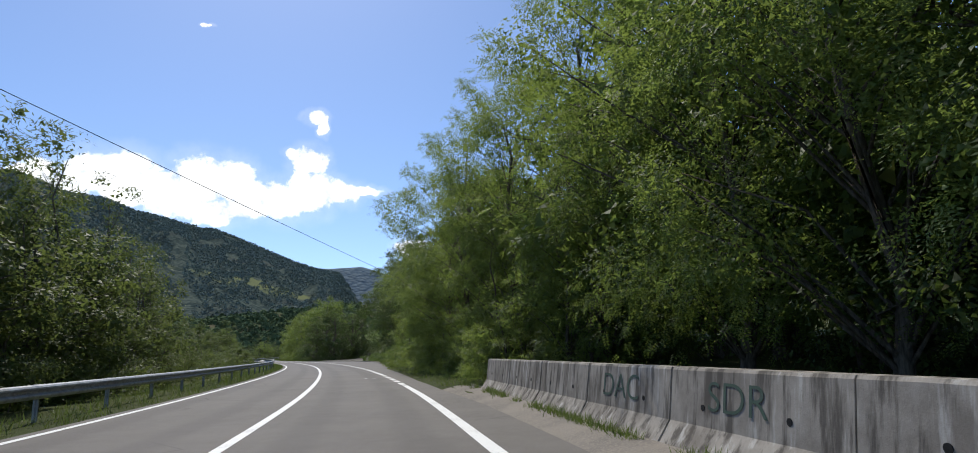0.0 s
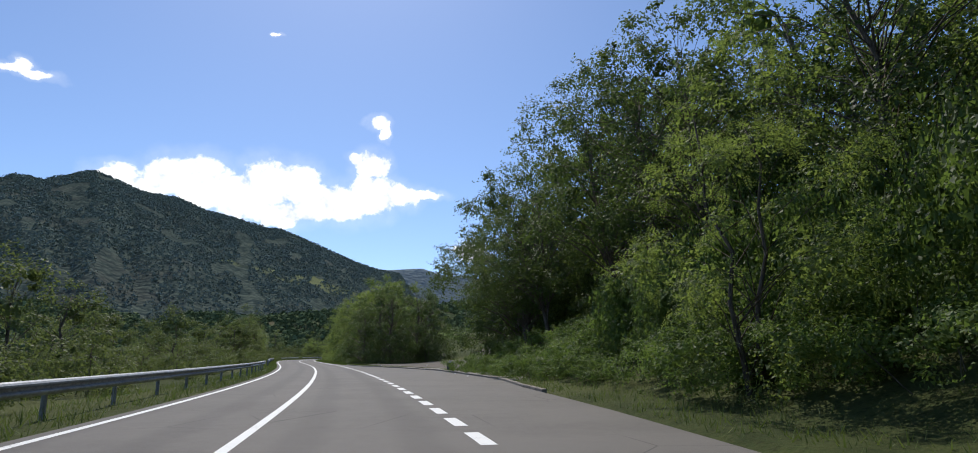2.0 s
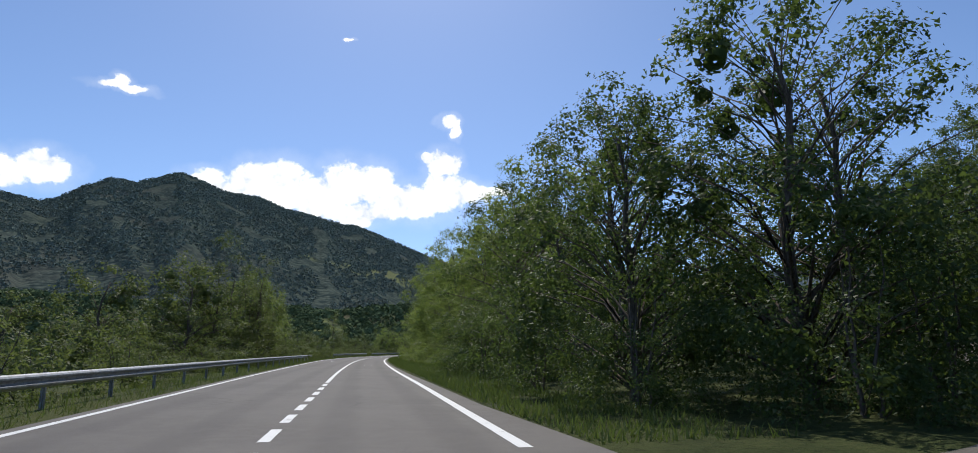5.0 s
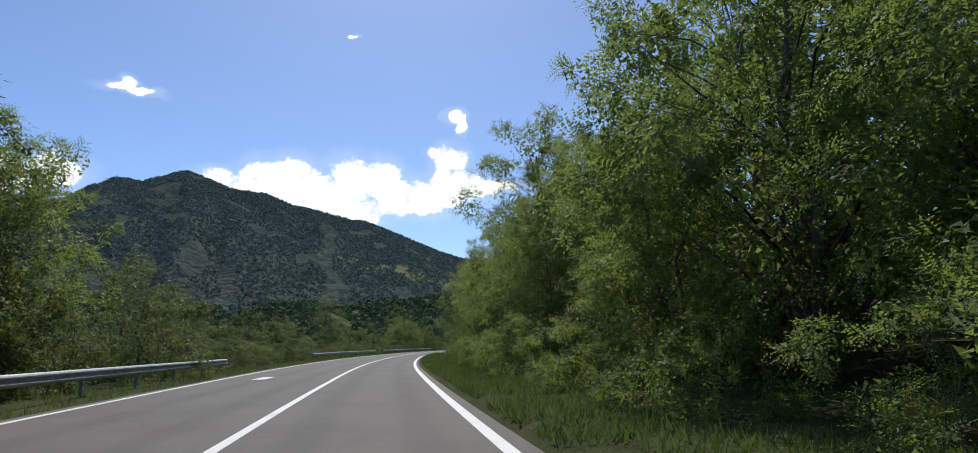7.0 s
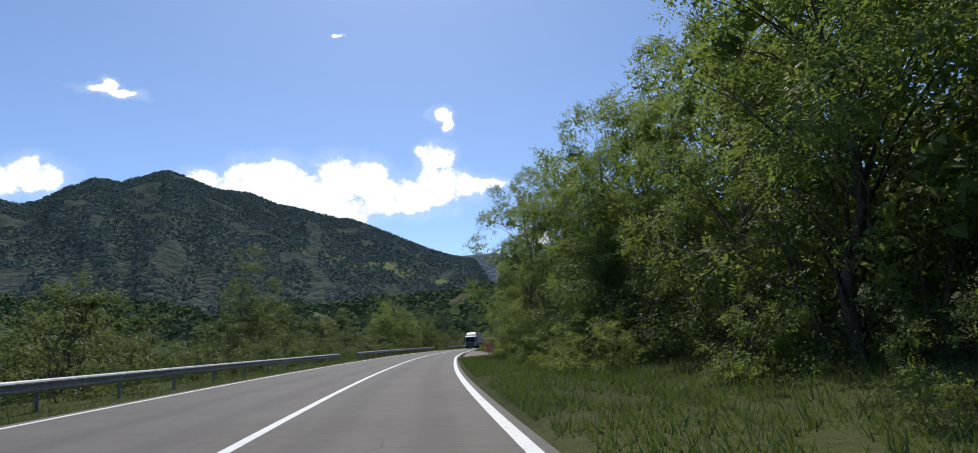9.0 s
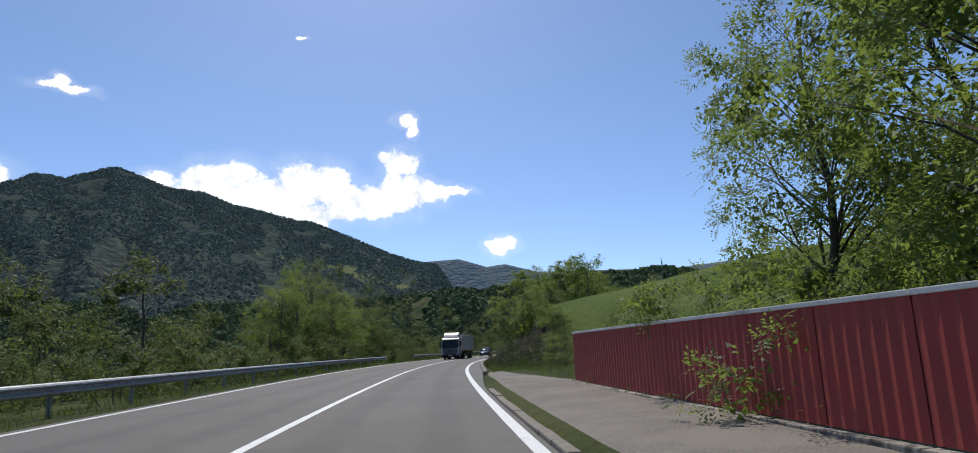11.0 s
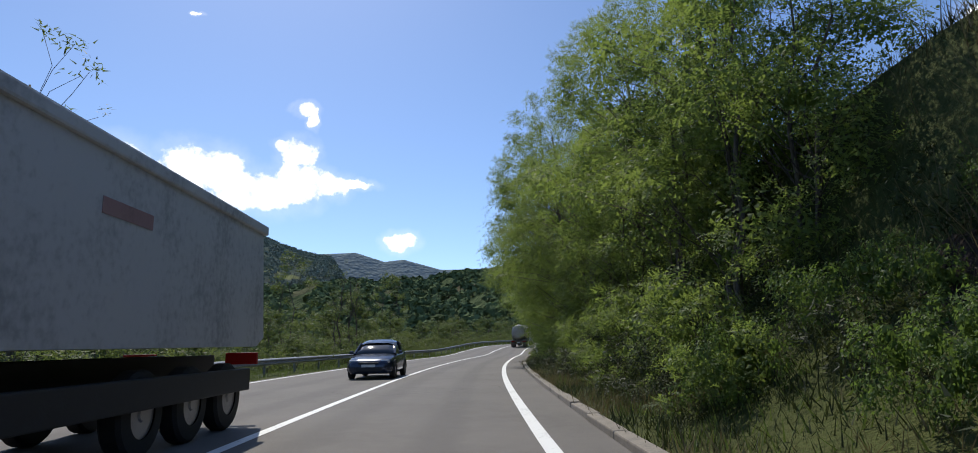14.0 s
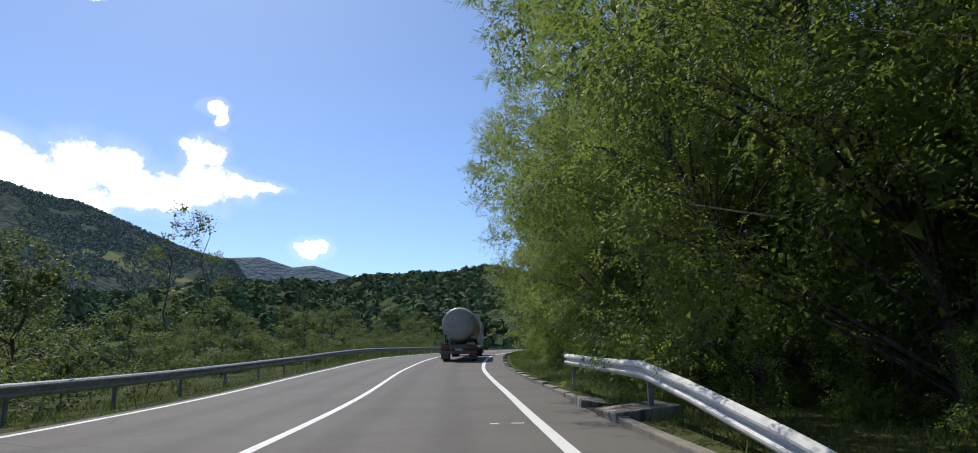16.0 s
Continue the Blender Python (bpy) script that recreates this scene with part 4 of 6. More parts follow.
row_of("bush", 466, 492, 9.2, 3.6, 0.55, wob=0.4)
row_of("bush", 493, 530, 8.7, 3.6, 0.58, wob=0.4)
row_of("thick", 436, 464, 10.2, 6.5, 0.62, wob=0.6)
row_of("thick", 466, 530, 11.6, 5.0, 0.7, wob=0.6)
row_of("thick", 434, 548, 13.0, 5.0, 1.1)
row_of("back", 446, 550, 17, 6.5, 1.1)
row_of("back", 446, 535, 13.6, 7.0, 1.1)
# left-hand side
row_of("slim", 14, 54, -11.5, 3.6, 1.15)
row_of("grove", 12, 60, -13.5, 3.6, 1.0)
row_of("grove", 8, 60, -19, 5.0, 1.1)
for s, n, k in ((17, -12.4, 1.0), (21.5, -11.8, 1.1), (26, -12.6, 1.15), (30.5, -11.8, 1.05), (35, -12.8, 1.1), (40, -12.2, 1.0)):
    plant("grove", s, n, k)
row_of("scrub", 0, 200, -9.4, 4.6, 0.85, wob=1.4)
row_of("grove", 60, 200, -17, 5.5, 0.8, wob=3)
row_of("grove", 40, 330, -30, 12.0, 1.0, wob=5)
row_of("slim", 205, 222, -11.2, 3.4, 1.15)
row_of("grove", 200, 226, -13.5, 3.6, 1.05)
for s, n, k in ((212.5, -12.6, 0.95), (220.5, -12.2, 1.3), (225.5, -12.8, 1.25)):
    plant("mid", s, n, k)
row_of("slim", 222, 240, -11.5, 4.0, 0.75)
row_of("scrub", 200, 345, -9.6, 4.6, 0.9, wob=1.2)
row_of("grove", 200, 350, -16, 5.5, 0.75, wob=2.5)
plant("slim", 316, -15.5, 1.35)
plant("slim", 322, -17, 1.5)
plant("slim", 396, -16, 1.5)
plant("slim", 400, -22, 1.9)
row_of("mid", 368, 404, -12.5, 4.6, 0.95)
row_of("slim", 376, 404, -11.5, 6.0, 1.0)
row_of("slim", 405, 432, -14, 6.0, 1.1)
plant("bare", 431, -17, 1.95)
plant("bare", 437, -18, 1.5)
plant("slim", 476, -23, 1.7)
plant("slim", 519, -24, 1.9)
for s in (468, 471, 474):
    plant("bare", s, -14, 1.2)
row_of("scrub", 345, 560, -9.4, 4.6, 0.95, wob=1.4)
row_of("grove", 350, 570, -16, 5.5, 0.75, wob=3)
row_of("grove", 340, 600, -30, 9.0, 1.0, wob=5)


# kinds that were not set anywhere are taken away
for kinds in SORTS.values():
    for src in kinds:
        if src.name not in USED:
            for ob in list(src.children) + [src]:
                bpy.data.objects.remove(ob)


def woods(rng):
    """Where the crowns of the far woods stand, over the valley and the lower hillside."""
    spots = []
    for k in range(12500):
        a = float(rng.uniform(-24, 80))
        if k % 5 < 1:
            d = float(rng.uniform(110, 430))
            x, y = VIEW.x - math.sin(a * D2R) * d, VIEW.y + math.cos(a * D2R) * d
            s, n = road_coords(x, y)
            if n > -46:
                continue
            spots.append((x, y, far_land(x, y, s, n), float(rng.uniform(2.2, 4.4))))
        else:
            f = float(rng.random()) ** 1.2
            if noise.noise(Vector((a * 0.35, f * 5, 7.0))) > 0.33:
                continue
            p = slope_point(HILL, 420, 1500, 16, -1.2, 0.8, a, f)
            spots.append((*p, float(rng.uniform(2.6, 5.2)) * (0.8 + 0.8 * f)))
    return np.array(spots)


def crowns(name, spots, per, rng, mat, label):
    """Many uneven leafy crowns (x, y, z, reach) as one sheet of small triangles."""
    c = np.repeat(spots, per, 0)
    r = c[:, 3:4]
    d = rng.normal(size=(len(c), 3))
    d[:, 2] = d[:, 2] * 0.8 + 0.35
    d = unit(d)
    tall = np.repeat(rng.uniform(0.85, 1.4, (len(spots), 1)), per, 0)
    mid = c[:, :3] + d * r * (0.65 + 0.4 * rng.random((len(c), 1))) * np.concatenate([np.ones_like(tall), np.ones_like(tall), tall], 1)
    mid[:, 2:3] += r * 0.4
    u = unit(np.cross(d, rng.normal(size=(len(c), 3))))
    w = unit(np.cross(d, u) + d * rng.normal(size=(len(c), 1)) * 0.45)
    k = r * rng.uniform(0.42, 0.75, (len(c), 1))
    q = np.stack([mid + u * k, mid - u * k * 0.6 + w * k * 0.8, mid - u * k * 0.5 - w * k * 0.8], 1).reshape(-1, 3)
    me = quick_mesh(name, q, np.arange(len(q)).reshape(-1, 3), mat)
    tagged(link(name, me), label, "woods", kind="stuff")


def mountain_spots(rng):
    spots = []
    for _ in range(34000):
        a, f = float(rng.uniform(12, 62)), 0.06 + 0.94 * float(rng.random()) ** 0.9
        if noise.noise(Vector((a * 0.45, f * 9, 2.0))) > 0.30:
            continue
        p = slope_point(PEAK, 1000, 3900, 45, -1.0, 0.9, a, f)
        spots.append((p[0], p[1], p[2] - 1.0, float(rng.uniform(3.2, 6.5)) * (0.7 + 0.8 * f)))
    return np.array(spots)


wood_rng = np.random.default_rng(9)
crowns("woods", woods(wood_rng), 24, wood_rng, CROWN, "far woods of many green crowns across the valley")
crowns("woods", mountain_spots(wood_rng), 8, wood_rng, HAZY_CROWN, "dense forest of small crowns on the mountain, haze in their pale bluish colour")


# ---- guard rails ----
def beam(name, pts, wide=0.31, mat=STEEL):
    """A two-waved rail along points, its face turned to the road on the right of the points' direction."""
    prof = [(0.0, 0.5), (0.045, 0.42), (0.075, 0.30), (0.075, 0.20), (0.0, 0.07), (0.0, -0.07), (0.075, -0.20), (0.075, -0.30), (0.045, -0.42), (0.0, -0.5)]
    verts, faces = [], []
    k = len(prof)
    for i, (p, side) in enumerate(pts):
        for o, h in prof:
            verts.append(p + side * o + Vector((0, 0, h * wide)))
        for o, h in reversed(prof):
            verts.append(p + side * (o - 0.006) + Vector((0, 0, h * wide)))
        if i:
            a, b = (i - 1) * 2 * k, i * 2 * k
            for j in range(2 * k):
                jj = (j + 1) % (2 * k)
                faces.append((a + j, a + jj, b + jj, b + j))
    return mesh_of(name, verts, faces, mat)


POST = None


def guard_rail(s0, s1, off, face, height=0.62, gap=4.0):
    root = thing("guard_rail", Matrix.Translation(at(s0, off(s0))), "galvanised steel guard rail on short posts along the road", "guard rail", "guard rails along the road")
    base = root.matrix_basis.translation
    k = max(1, round((s1 - s0) / gap))
    global POST
    if POST is None:
        bm = bmesh.new()
        box(bm, -0.05, 0.05, -0.03, 0.03, -0.5, 0.78, 0.008)
        box(bm, -0.012, 0.012, -0.06, 0.06, -0.5, 0.77)
        POST = part("post", bm, STEEL, root).data
        bpy.data.objects.remove(bpy.data.objects["post"])
    for i in range(k):
        a, b = s0 + (s1 - s0) * i / k, s0 + (s1 - s0) * (i + 1) / k
        pts = []
        for q in (a, (a + b) / 2, b + 0.12):
            d = heading(q)
            pts.append((at(q, off(q), height) - base, Vector((d[1], -d[0], 0)) * face))
        link("rail", beam("rail", pts), root)
        o = link("post", POST, root)
        o.matrix_basis = Matrix.Translation(at(a + 0.1, off(a) - 0.09 * face) - base) @ pose(0, 0, 0, 0, 0, turn_at(a))
    return root


for a, b in ((-24, 127), (141, 234), (264, 313), (322, 386), (401, 552)):
    guard_rail(a, b, lambda s: left_line(s) - 1.5, 1)

# ---- grass ----
def blades(name, spots, label, mat=None, tall=(0.12, 0.34), lean=0.5, wide=0.012):
    """Grass blades at the given points: one narrow bent blade each."""
    rng = np.random.default_rng(len(spots))
    p = np.asarray(spots)
    k = len(p)
    h = rng.uniform(tall[0], tall[1], (k, 1))
    d = rng.normal(size=(k, 3)) * lean
    d[:, 2] = 1.0
    tip = p + unit(d) * h
    a = rng.random(k) * math.tau
    w = np.stack([np.cos(a), np.sin(a), np.zeros(k)], 1) * (wide * (0.6 + rng.random((k, 1))) * (h / tall[1]) ** 0.3)
    q = np.stack([p - w, p + w, tip], 1)
    v = q.reshape(-1, 3)
    ob = link(name, quick_mesh(name, v, np.arange(len(v)).reshape(-1, 3), mat or GRASS))
    return tagged(ob, label, "grass", kind="stuff")


def verge_spots(s0, s1, side, near, far, per_metre, seed):
    rng = np.random.default_rng(seed)
    out = []
    for _ in range(int((s1 - s0) * per_metre)):
        s = float(rng.uniform(s0, s1))
        o = near + (far - near) * float(rng.random()) ** 1.3
        n = verge_right(s) + 0.2 + o if side > 0 else left_line(s) - 0.45 - o
        if noise.noise(Vector((s * 0.5, n * 0.8, side * 3.0))) < -0.22:
            continue
        out.append(at(s, n, land(s, n) - 0.02))
    return out


blades("grass", verge_spots(20, 100, 1, 0.1, 2.6, 90, 1), "green grass along the verge", tall=(0.08, 0.28))
blades("grass", verge_spots(150, 305, 1, 0.05, 3.2, 360, 2), "bright green mown grass along the verge", tall=(0.08, 0.30), wide=0.016)
blades("grass", [at(s_, n_, land(s_, n_)) for s_, n_ in ((float(a), float(b)) for a, b in np.random.default_rng(77).uniform((112, 12), (160, 34), (9000, 2))) if n_ > 0.62 * (s_ - 113) + 11.5 + 2.0 * (s_ > 130) - 3.0 * (s_ > 142)],
       "bright grass between the apron and the wood", tall=(0.1, 0.4))
blades("grass", verge_spots(236, 306, 1, 2.6, 6.5, 260, 8), "rank shaded grass at the foot of the trees", tall=(0.10, 0.40), wide=0.014)
blades("grass", verge_spots(345, 545, 1, 0.3, 3.0, 190, 3), "green grass behind the kerb", tall=(0.08, 0.34))
blades("grass", verge_spots(100, 146, 1, 0.15, 2.2, 420, 9), "grass tufts behind the low kerb", tall=(0.08, 0.26))
blades("grass", verge_spots(-5, 560, -1, 0.0, 3.0, 95, 4), "grass under the guard rail", tall=(0.08, 0.36))
foot_rng = np.random.default_rng(31)
foot = [at(s, n, max(land(s, n), 0.0)) for s, n in ((float(foot_rng.uniform(-4, 21)), 5.22 - abs(float(foot_rng.normal(0, 0.10)))) for _ in range(5200)) if noise.noise(Vector((s * 0.8, 3.0, 0))) > -0.05]
blades("grass", foot, "thin grass tufts along the barrier's foot", tall=(0.05, 0.22), wide=0.008)
rng_bank = np.random.default_rng(12)
bank_spots, dry_spots = [], []
for _ in range(105000):
    s, n = float(rng_bank.uniform(350, 446)), 5.0 + 7.5 * float(rng_bank.random())
    if 380 < s < 412 and 8.4 < n < 11.2 and rng_bank.random() < 0.8:
        continue
    (dry_spots if noise.noise(Vector((s * 0.3, n * 0.5, 6))) > 0.1 else bank_spots).append(at(s, n, land(s, n) - 0.03))
blades("grass", bank_spots, "rank green weeds on the cut bank", WEED, tall=(0.08, 0.36), wide=0.010)
blades("grass", dry_spots, "dry straw-coloured weeds on the cut bank", DRY, tall=(0.15, 0.5), wide=0.008)
crest = []
for _ in range(14000):
    s, n = float(rng_bank.uniform(326, 380)), float(rng_bank.uniform(6.5, 22))
    crest.append(at(s, n, land(s, n) - 0.02))
for _ in range(9000):
    s, n = float(rng_bank.uniform(352, 440)), float(rng_bank.uniform(10.5, 30))
    crest.append(at(s, n, land(s, n) - 0.02))
for _ in range(9000):
    s, n = float(rng_bank.uniform(366, 412)), float(rng_bank.normal(11.25, 0.45))
    crest.append(at(s, n, land(s, n) + 0.02))
dry_crest = [at(s, n, land(s, n) - 0.03) for s, n in ((float(rng_bank.normal(409.5, 1.7)), float(rng_bank.normal(10.6, 0.7))) for _ in range(5000))]
blades("grass", dry_crest, "tall dry brown grass on the crest of the bank", DRY, tall=(0.4, 1.2), wide=0.010)
blades("grass", crest, "bright meadow grass on the hill", tall=(0.15, 0.5), wide=0.012)


# ---- kerbs ----
KERB = material("kerb_stone", plain((0.25, 0.22, 0.18), 0.9, 0.0, 0.3, 4))


def kerb(name, s0, s1, high, wide, label, gap=1.0, skip=()):
    """A row of worn kerb stones along the carriageway's right edge."""
    root = thing(name, Matrix.Translation(at(s0, verge_right(s0))), label, "kerb", kind="structure")
    base = root.matrix_basis.translation
    shapes = []
    for k in range(4):
        bm = bmesh.new()
        box(bm, 0, wide, -gap / 2 + 0.008, gap / 2 - 0.008, -0.2, high, 0.025)
        for v in bm.verts:
            v.co += noise.noise_vector(v.co * 5 + Vector((k * 7, 0, 0))) * 0.012
        shapes.append(part("stone", bm, KERB, root).data)
        bpy.data.objects.remove(bpy.data.objects["stone"])
    rng = random.Random(s0)
    s = s0 + gap / 2
    while s < s1:
        if not any(a < s < b for a, b in skip):
            d = at(s + 0.4, verge_right(s + 0.4)) - at(s - 0.4, verge_right(s - 0.4))
            yaw = math.degrees(math.atan2(-d.x, d.y))
            ob = link("kerb_stone", rng.choice(shapes), root)
            ob.matrix_basis = Matrix.Translation(at(s, verge_right(s)) - base) @ pose(rng.uniform(-.01, .01), 0, rng.uniform(-0.012, 0.012), rng.uniform(-0.6, 0.6), rng.uniform(-1, 1), yaw + rng.uniform(-0.7, 0.7))
        s += gap
    return root


kerb("kerb_1", 77, 143, 0.10, 0.16, "low worn concrete kerb round the lay-by")
kerb("kerb_2", 346, 545, 0.11, 0.20, "worn pale concrete kerb along the road", gap=2.0, skip=((475.2, 477.6),))
kerb("kerb_3", 309, 333, 0.07, 0.16, "sunken concrete kerb beside the gravel pull-in")


# ---- paved apron, dirt track, gravel ----
def patch(name, s0, s1, left, right, z, mat, label, category, step=1.5, cols=8):
    verts, faces = [], []
    k = int((s1 - s0) / step)
    for i in range(k + 1):
        s = s0 + (s1 - s0) * i / k
        a, b = left(s), right(s)
        rag = 0.25 * noise.noise(Vector((s * 0.7, 2, 0)))
        for j in range(cols + 1):
            n = a + (b + rag - a) * j / cols
            verts.append(at(s, n, land(s, n) + z - (0.14 if j in (0, cols) else 0)))
        if i:
            w = cols + 1
            faces += [((i - 1) * w + j, (i - 1) * w + j + 1, i * w + j + 1, i * w + j) for j in range(cols)]
    return tagged(link(name, mesh_of(name, verts, faces, mat, True)), label, category, kind="structure")


patch("pavement_1", 113, 156, lambda s: verge_right(s) + 2.1 + 12 * smooth(s, 147, 154), lambda s: float(np.interp(s, (113, 117, 122, 128, 136, 144, 150, 156), (11.0, 13.5, 16, 18.5, 21, 23, 25, 26))), 0.05, DIRT, "dusty gravel apron of a side track", "apron", cols=14)
TRACK_N = ((143, 151, 162, 174, 194, 210, 230), (20, 23.4, 28, 33.5, 42.5, 50, 60))
patch("road_2", 145, 230, lambda s: float(np.interp(s, *TRACK_N)) - 1.9, lambda s: float(np.interp(s, *TRACK_N)) + 2.0, 0.07, DIRT, "dirt track climbing between the trees", "track", cols=8)
patch("pavement_2", 310, 346, lambda s: verge_right(s) + 0.2, lambda s: 7.3 - 1.8 * smooth(s, 334, 346), 0.04, PAVING, "pale gravel pull-in beside the road", "pull-in", cols=6)
patch("pavement_3", -30, 21, lambda s: verge_right(s) - 0.5, lambda s: 5.9, 0.02, PAVING, "dusty hard shoulder strewn with leaves", "shoulder", cols=4)
patch("meadow", 352, 500, lambda s: 11.2 + 9 * smooth(s, 404, 420), lambda s: 62.0, 0.10, MEADOW, "bright green sloping meadow", "meadow", step=2.0, cols=40)


def slabs():
    root = thing("pavement_4", Matrix.Translation(at(88, 9.6)), "broken concrete paving slabs behind the kerb, grass in the joints", "pavement", kind="structure")
    base = root.matrix_basis.translation
    shapes = []
    for k in range(3):
        bm = bmesh.new()
        box(bm, 0, 1.15, -0.72, 0.72, -0.1, 0.06, 0.02)
        for v in bm.verts:
            v.co += noise.noise_vector(v.co * 2.3 + Vector((k * 5, 0, 0))) * 0.03
        shapes.append(part("stone", bm, CONCRETE, root).data)
        bpy.data.objects.remove(bpy.data.objects["stone"])
    rng = random.Random(3)
    s = 86.0
    while s < 119:
        n = verge_right(s) + 0.24
        ob = link("slab", rng.choice(shapes), root)
        d = at(s + 0.5, verge_right(s + 0.5)) - at(s - 0.5, verge_right(s - 0.5))
        ob.matrix_basis = Matrix.Translation(at(s, n, 0.03) - base) @ pose(0, 0, rng.uniform(-0.02, 0.02), rng.uniform(-1.5, 1.5), rng.uniform(-2, 2), math.degrees(math.atan2(-d.x, d.y)) + rng.uniform(-2, 2))
        s += 1.5 + (0.9 if rng.random() < 0.25 else 0.04)


slabs()


# ---- concrete barrier ----
def lettering(name, text, size, m, mat, parent):
    cu = bpy.data.curves.new(name, "FONT")
    cu.body, cu.size, cu.extrude, cu.align_x, cu.offset = text, size, 0.001, "CENTER", -0.004
    tmp = new("tmp", cu)
    me = bpy.data.meshes.new_from_object(tmp.evaluated_get(bpy.context.evaluated_depsgraph_get()))
    bpy.data.objects.remove(tmp)
    me.materials.clear()
    me.materials.append(mat)
    ob = link(name, me, parent, "faded green sprayed lettering")
    ob.matrix_basis = m
    return ob


def barrier_block(length, seed):
    """A cast barrier block, sloping at its foot towards the road; dark discs on it stand for two lifting holes."""
    prof = [(0.0, -0.1), (0.0, 0.08), (0.17, 0.33), (0.25, 0.9), (0.27, 0.93), (0.44, 0.93), (0.46, 0.9), (0.54, 0.33), (0.70, 0.08), (0.70, -0.1)]
    bm = bmesh.new()
    cuts = 10
    rings = []
    for i in range(cuts + 1):
        y = -length / 2 + length * i / cuts
        ring = []
        for x, z in prof:
            j = noise.noise_vector(Vector((x * 4 + seed, y * 2.2, z * 4))) * 0.006
            ring.append(bm.verts.new((x + j.x, y + (j.y if 0 < i < cuts else 0), z + j.z * (z > 0))))
        rings.append(ring)
    k = len(prof)
    for a, b in zip(rings, rings[1:]):
        for j in range(k):
            bm.faces.new((a[j], a[(j + 1) % k], b[(j + 1) % k], b[j]))
    bm.faces.new(rings[0])
    bm.faces.new(list(reversed(rings[-1])))
    return bm


SPRAY = material("green_spray", plain((0.045, 0.085, 0.062), 0.85, 0.0, 0.33, 7))
# near-black colour stands for the shade inside holes; the pieces are solid
HOLE_SHADE = material("dark_hole", plain((0.012, 0.012, 0.012), 0.95))
WORDS = {1: [("S", 0.62, 0.40)], 2: [("SDR", 0.44, 0.50), ("SDR", 0.28, 0.14)], 3: [("DAC", 0.48, 0.48)]}
for i in range(7):
    s0, s1 = 2.95 * i - 1.7, 2.95 * i + 1.25
    s = (s0 + s1) / 2
    p = at(s, 5.28)
    block = thing("concrete_barrier", pose(p.x, p.y, p.z, 0, 0, turn_at(s)), "weathered concrete road barrier block with green graffiti" if i in WORDS else "weathered stained concrete road barrier block", "barrier", "barrier blocks in a row")
    part("block", barrier_block(2.92, i), CONCRETE, block)
    for y in (-0.72, 0.72):
        bm = bmesh.new()
        cyl(bm, (0.19, y, 0.52), (0.24, y, 0.52), 0.035, seg=14)
        part("lifting_hole", bm, HOLE_SHADE, block, "near-black disc painting the shade of a lifting hole")
    for text, size, z in WORDS.get(i, ()):
        tilt = 82 if z > 0.3 else 56
        off = 0.17 + 0.08 * (z - 0.33) / 0.57 - 0.006 if z > 0.3 else 0.045
        lettering("graffiti", text, size, Matrix.Translation((off, 0.1, z)) @ pose(0, 0, 0, 0, 0, -90) @ pose(0, 0, 0, tilt, 0, 0) @ Matrix.Diagonal((1.35, 1, 1, 1)), SPRAY, block)


# ---- posts, bin, poles, cables ----
WHITE = material("white_plastic", plain((0.62, 0.62, 0.60), 0.55, 0.0, 0.25))
BLACK = material("black_rubber", plain((0.02, 0.02, 0.02), 0.75))
GREY = material("grey_concrete_post", plain((0.42, 0.41, 0.38), 0.85, 0.0, 0.3, 6))


def marker_post(s, n, high, tilt, mat, band, label):
    p = at(s, n, land(s, n))
    root = thing("marker_post", pose(p.x, p.y, p.z, 0, tilt, turn_at(s)), label, "post")
    bm = bmesh.new()
    box(bm, -0.06, 0.06, -0.05, 0.05, -0.3, high - 0.05, 0.02)
    box(bm, -0.06, 0.06, -0.045, 0.045, high - 0.08, high, 0.03)
    part("shaft", bm, mat, root)
    if band:
        bm = bmesh.new()
        box(bm, -0.064, 0.064, -0.054, 0.054, high - 0.28, high - 0.17, 0.012)
        part("band", bm, BLACK, root, "black band")
        bm = bmesh.new()
        box(bm, -0.03, 0.03, -0.062, -0.052, high - 0.27, high - 0.18, 0.006)
        part("reflector", bm, STEEL, root, "small dull reflector")
    return root


marker_post(237.8, 5.55, 0.85, 0, GREY, False, "short grey concrete kilometre post in the grass")
marker_post(462.6, 6.3, 0.95, -9, WHITE, True, "leaning white plastic marker post with black band")


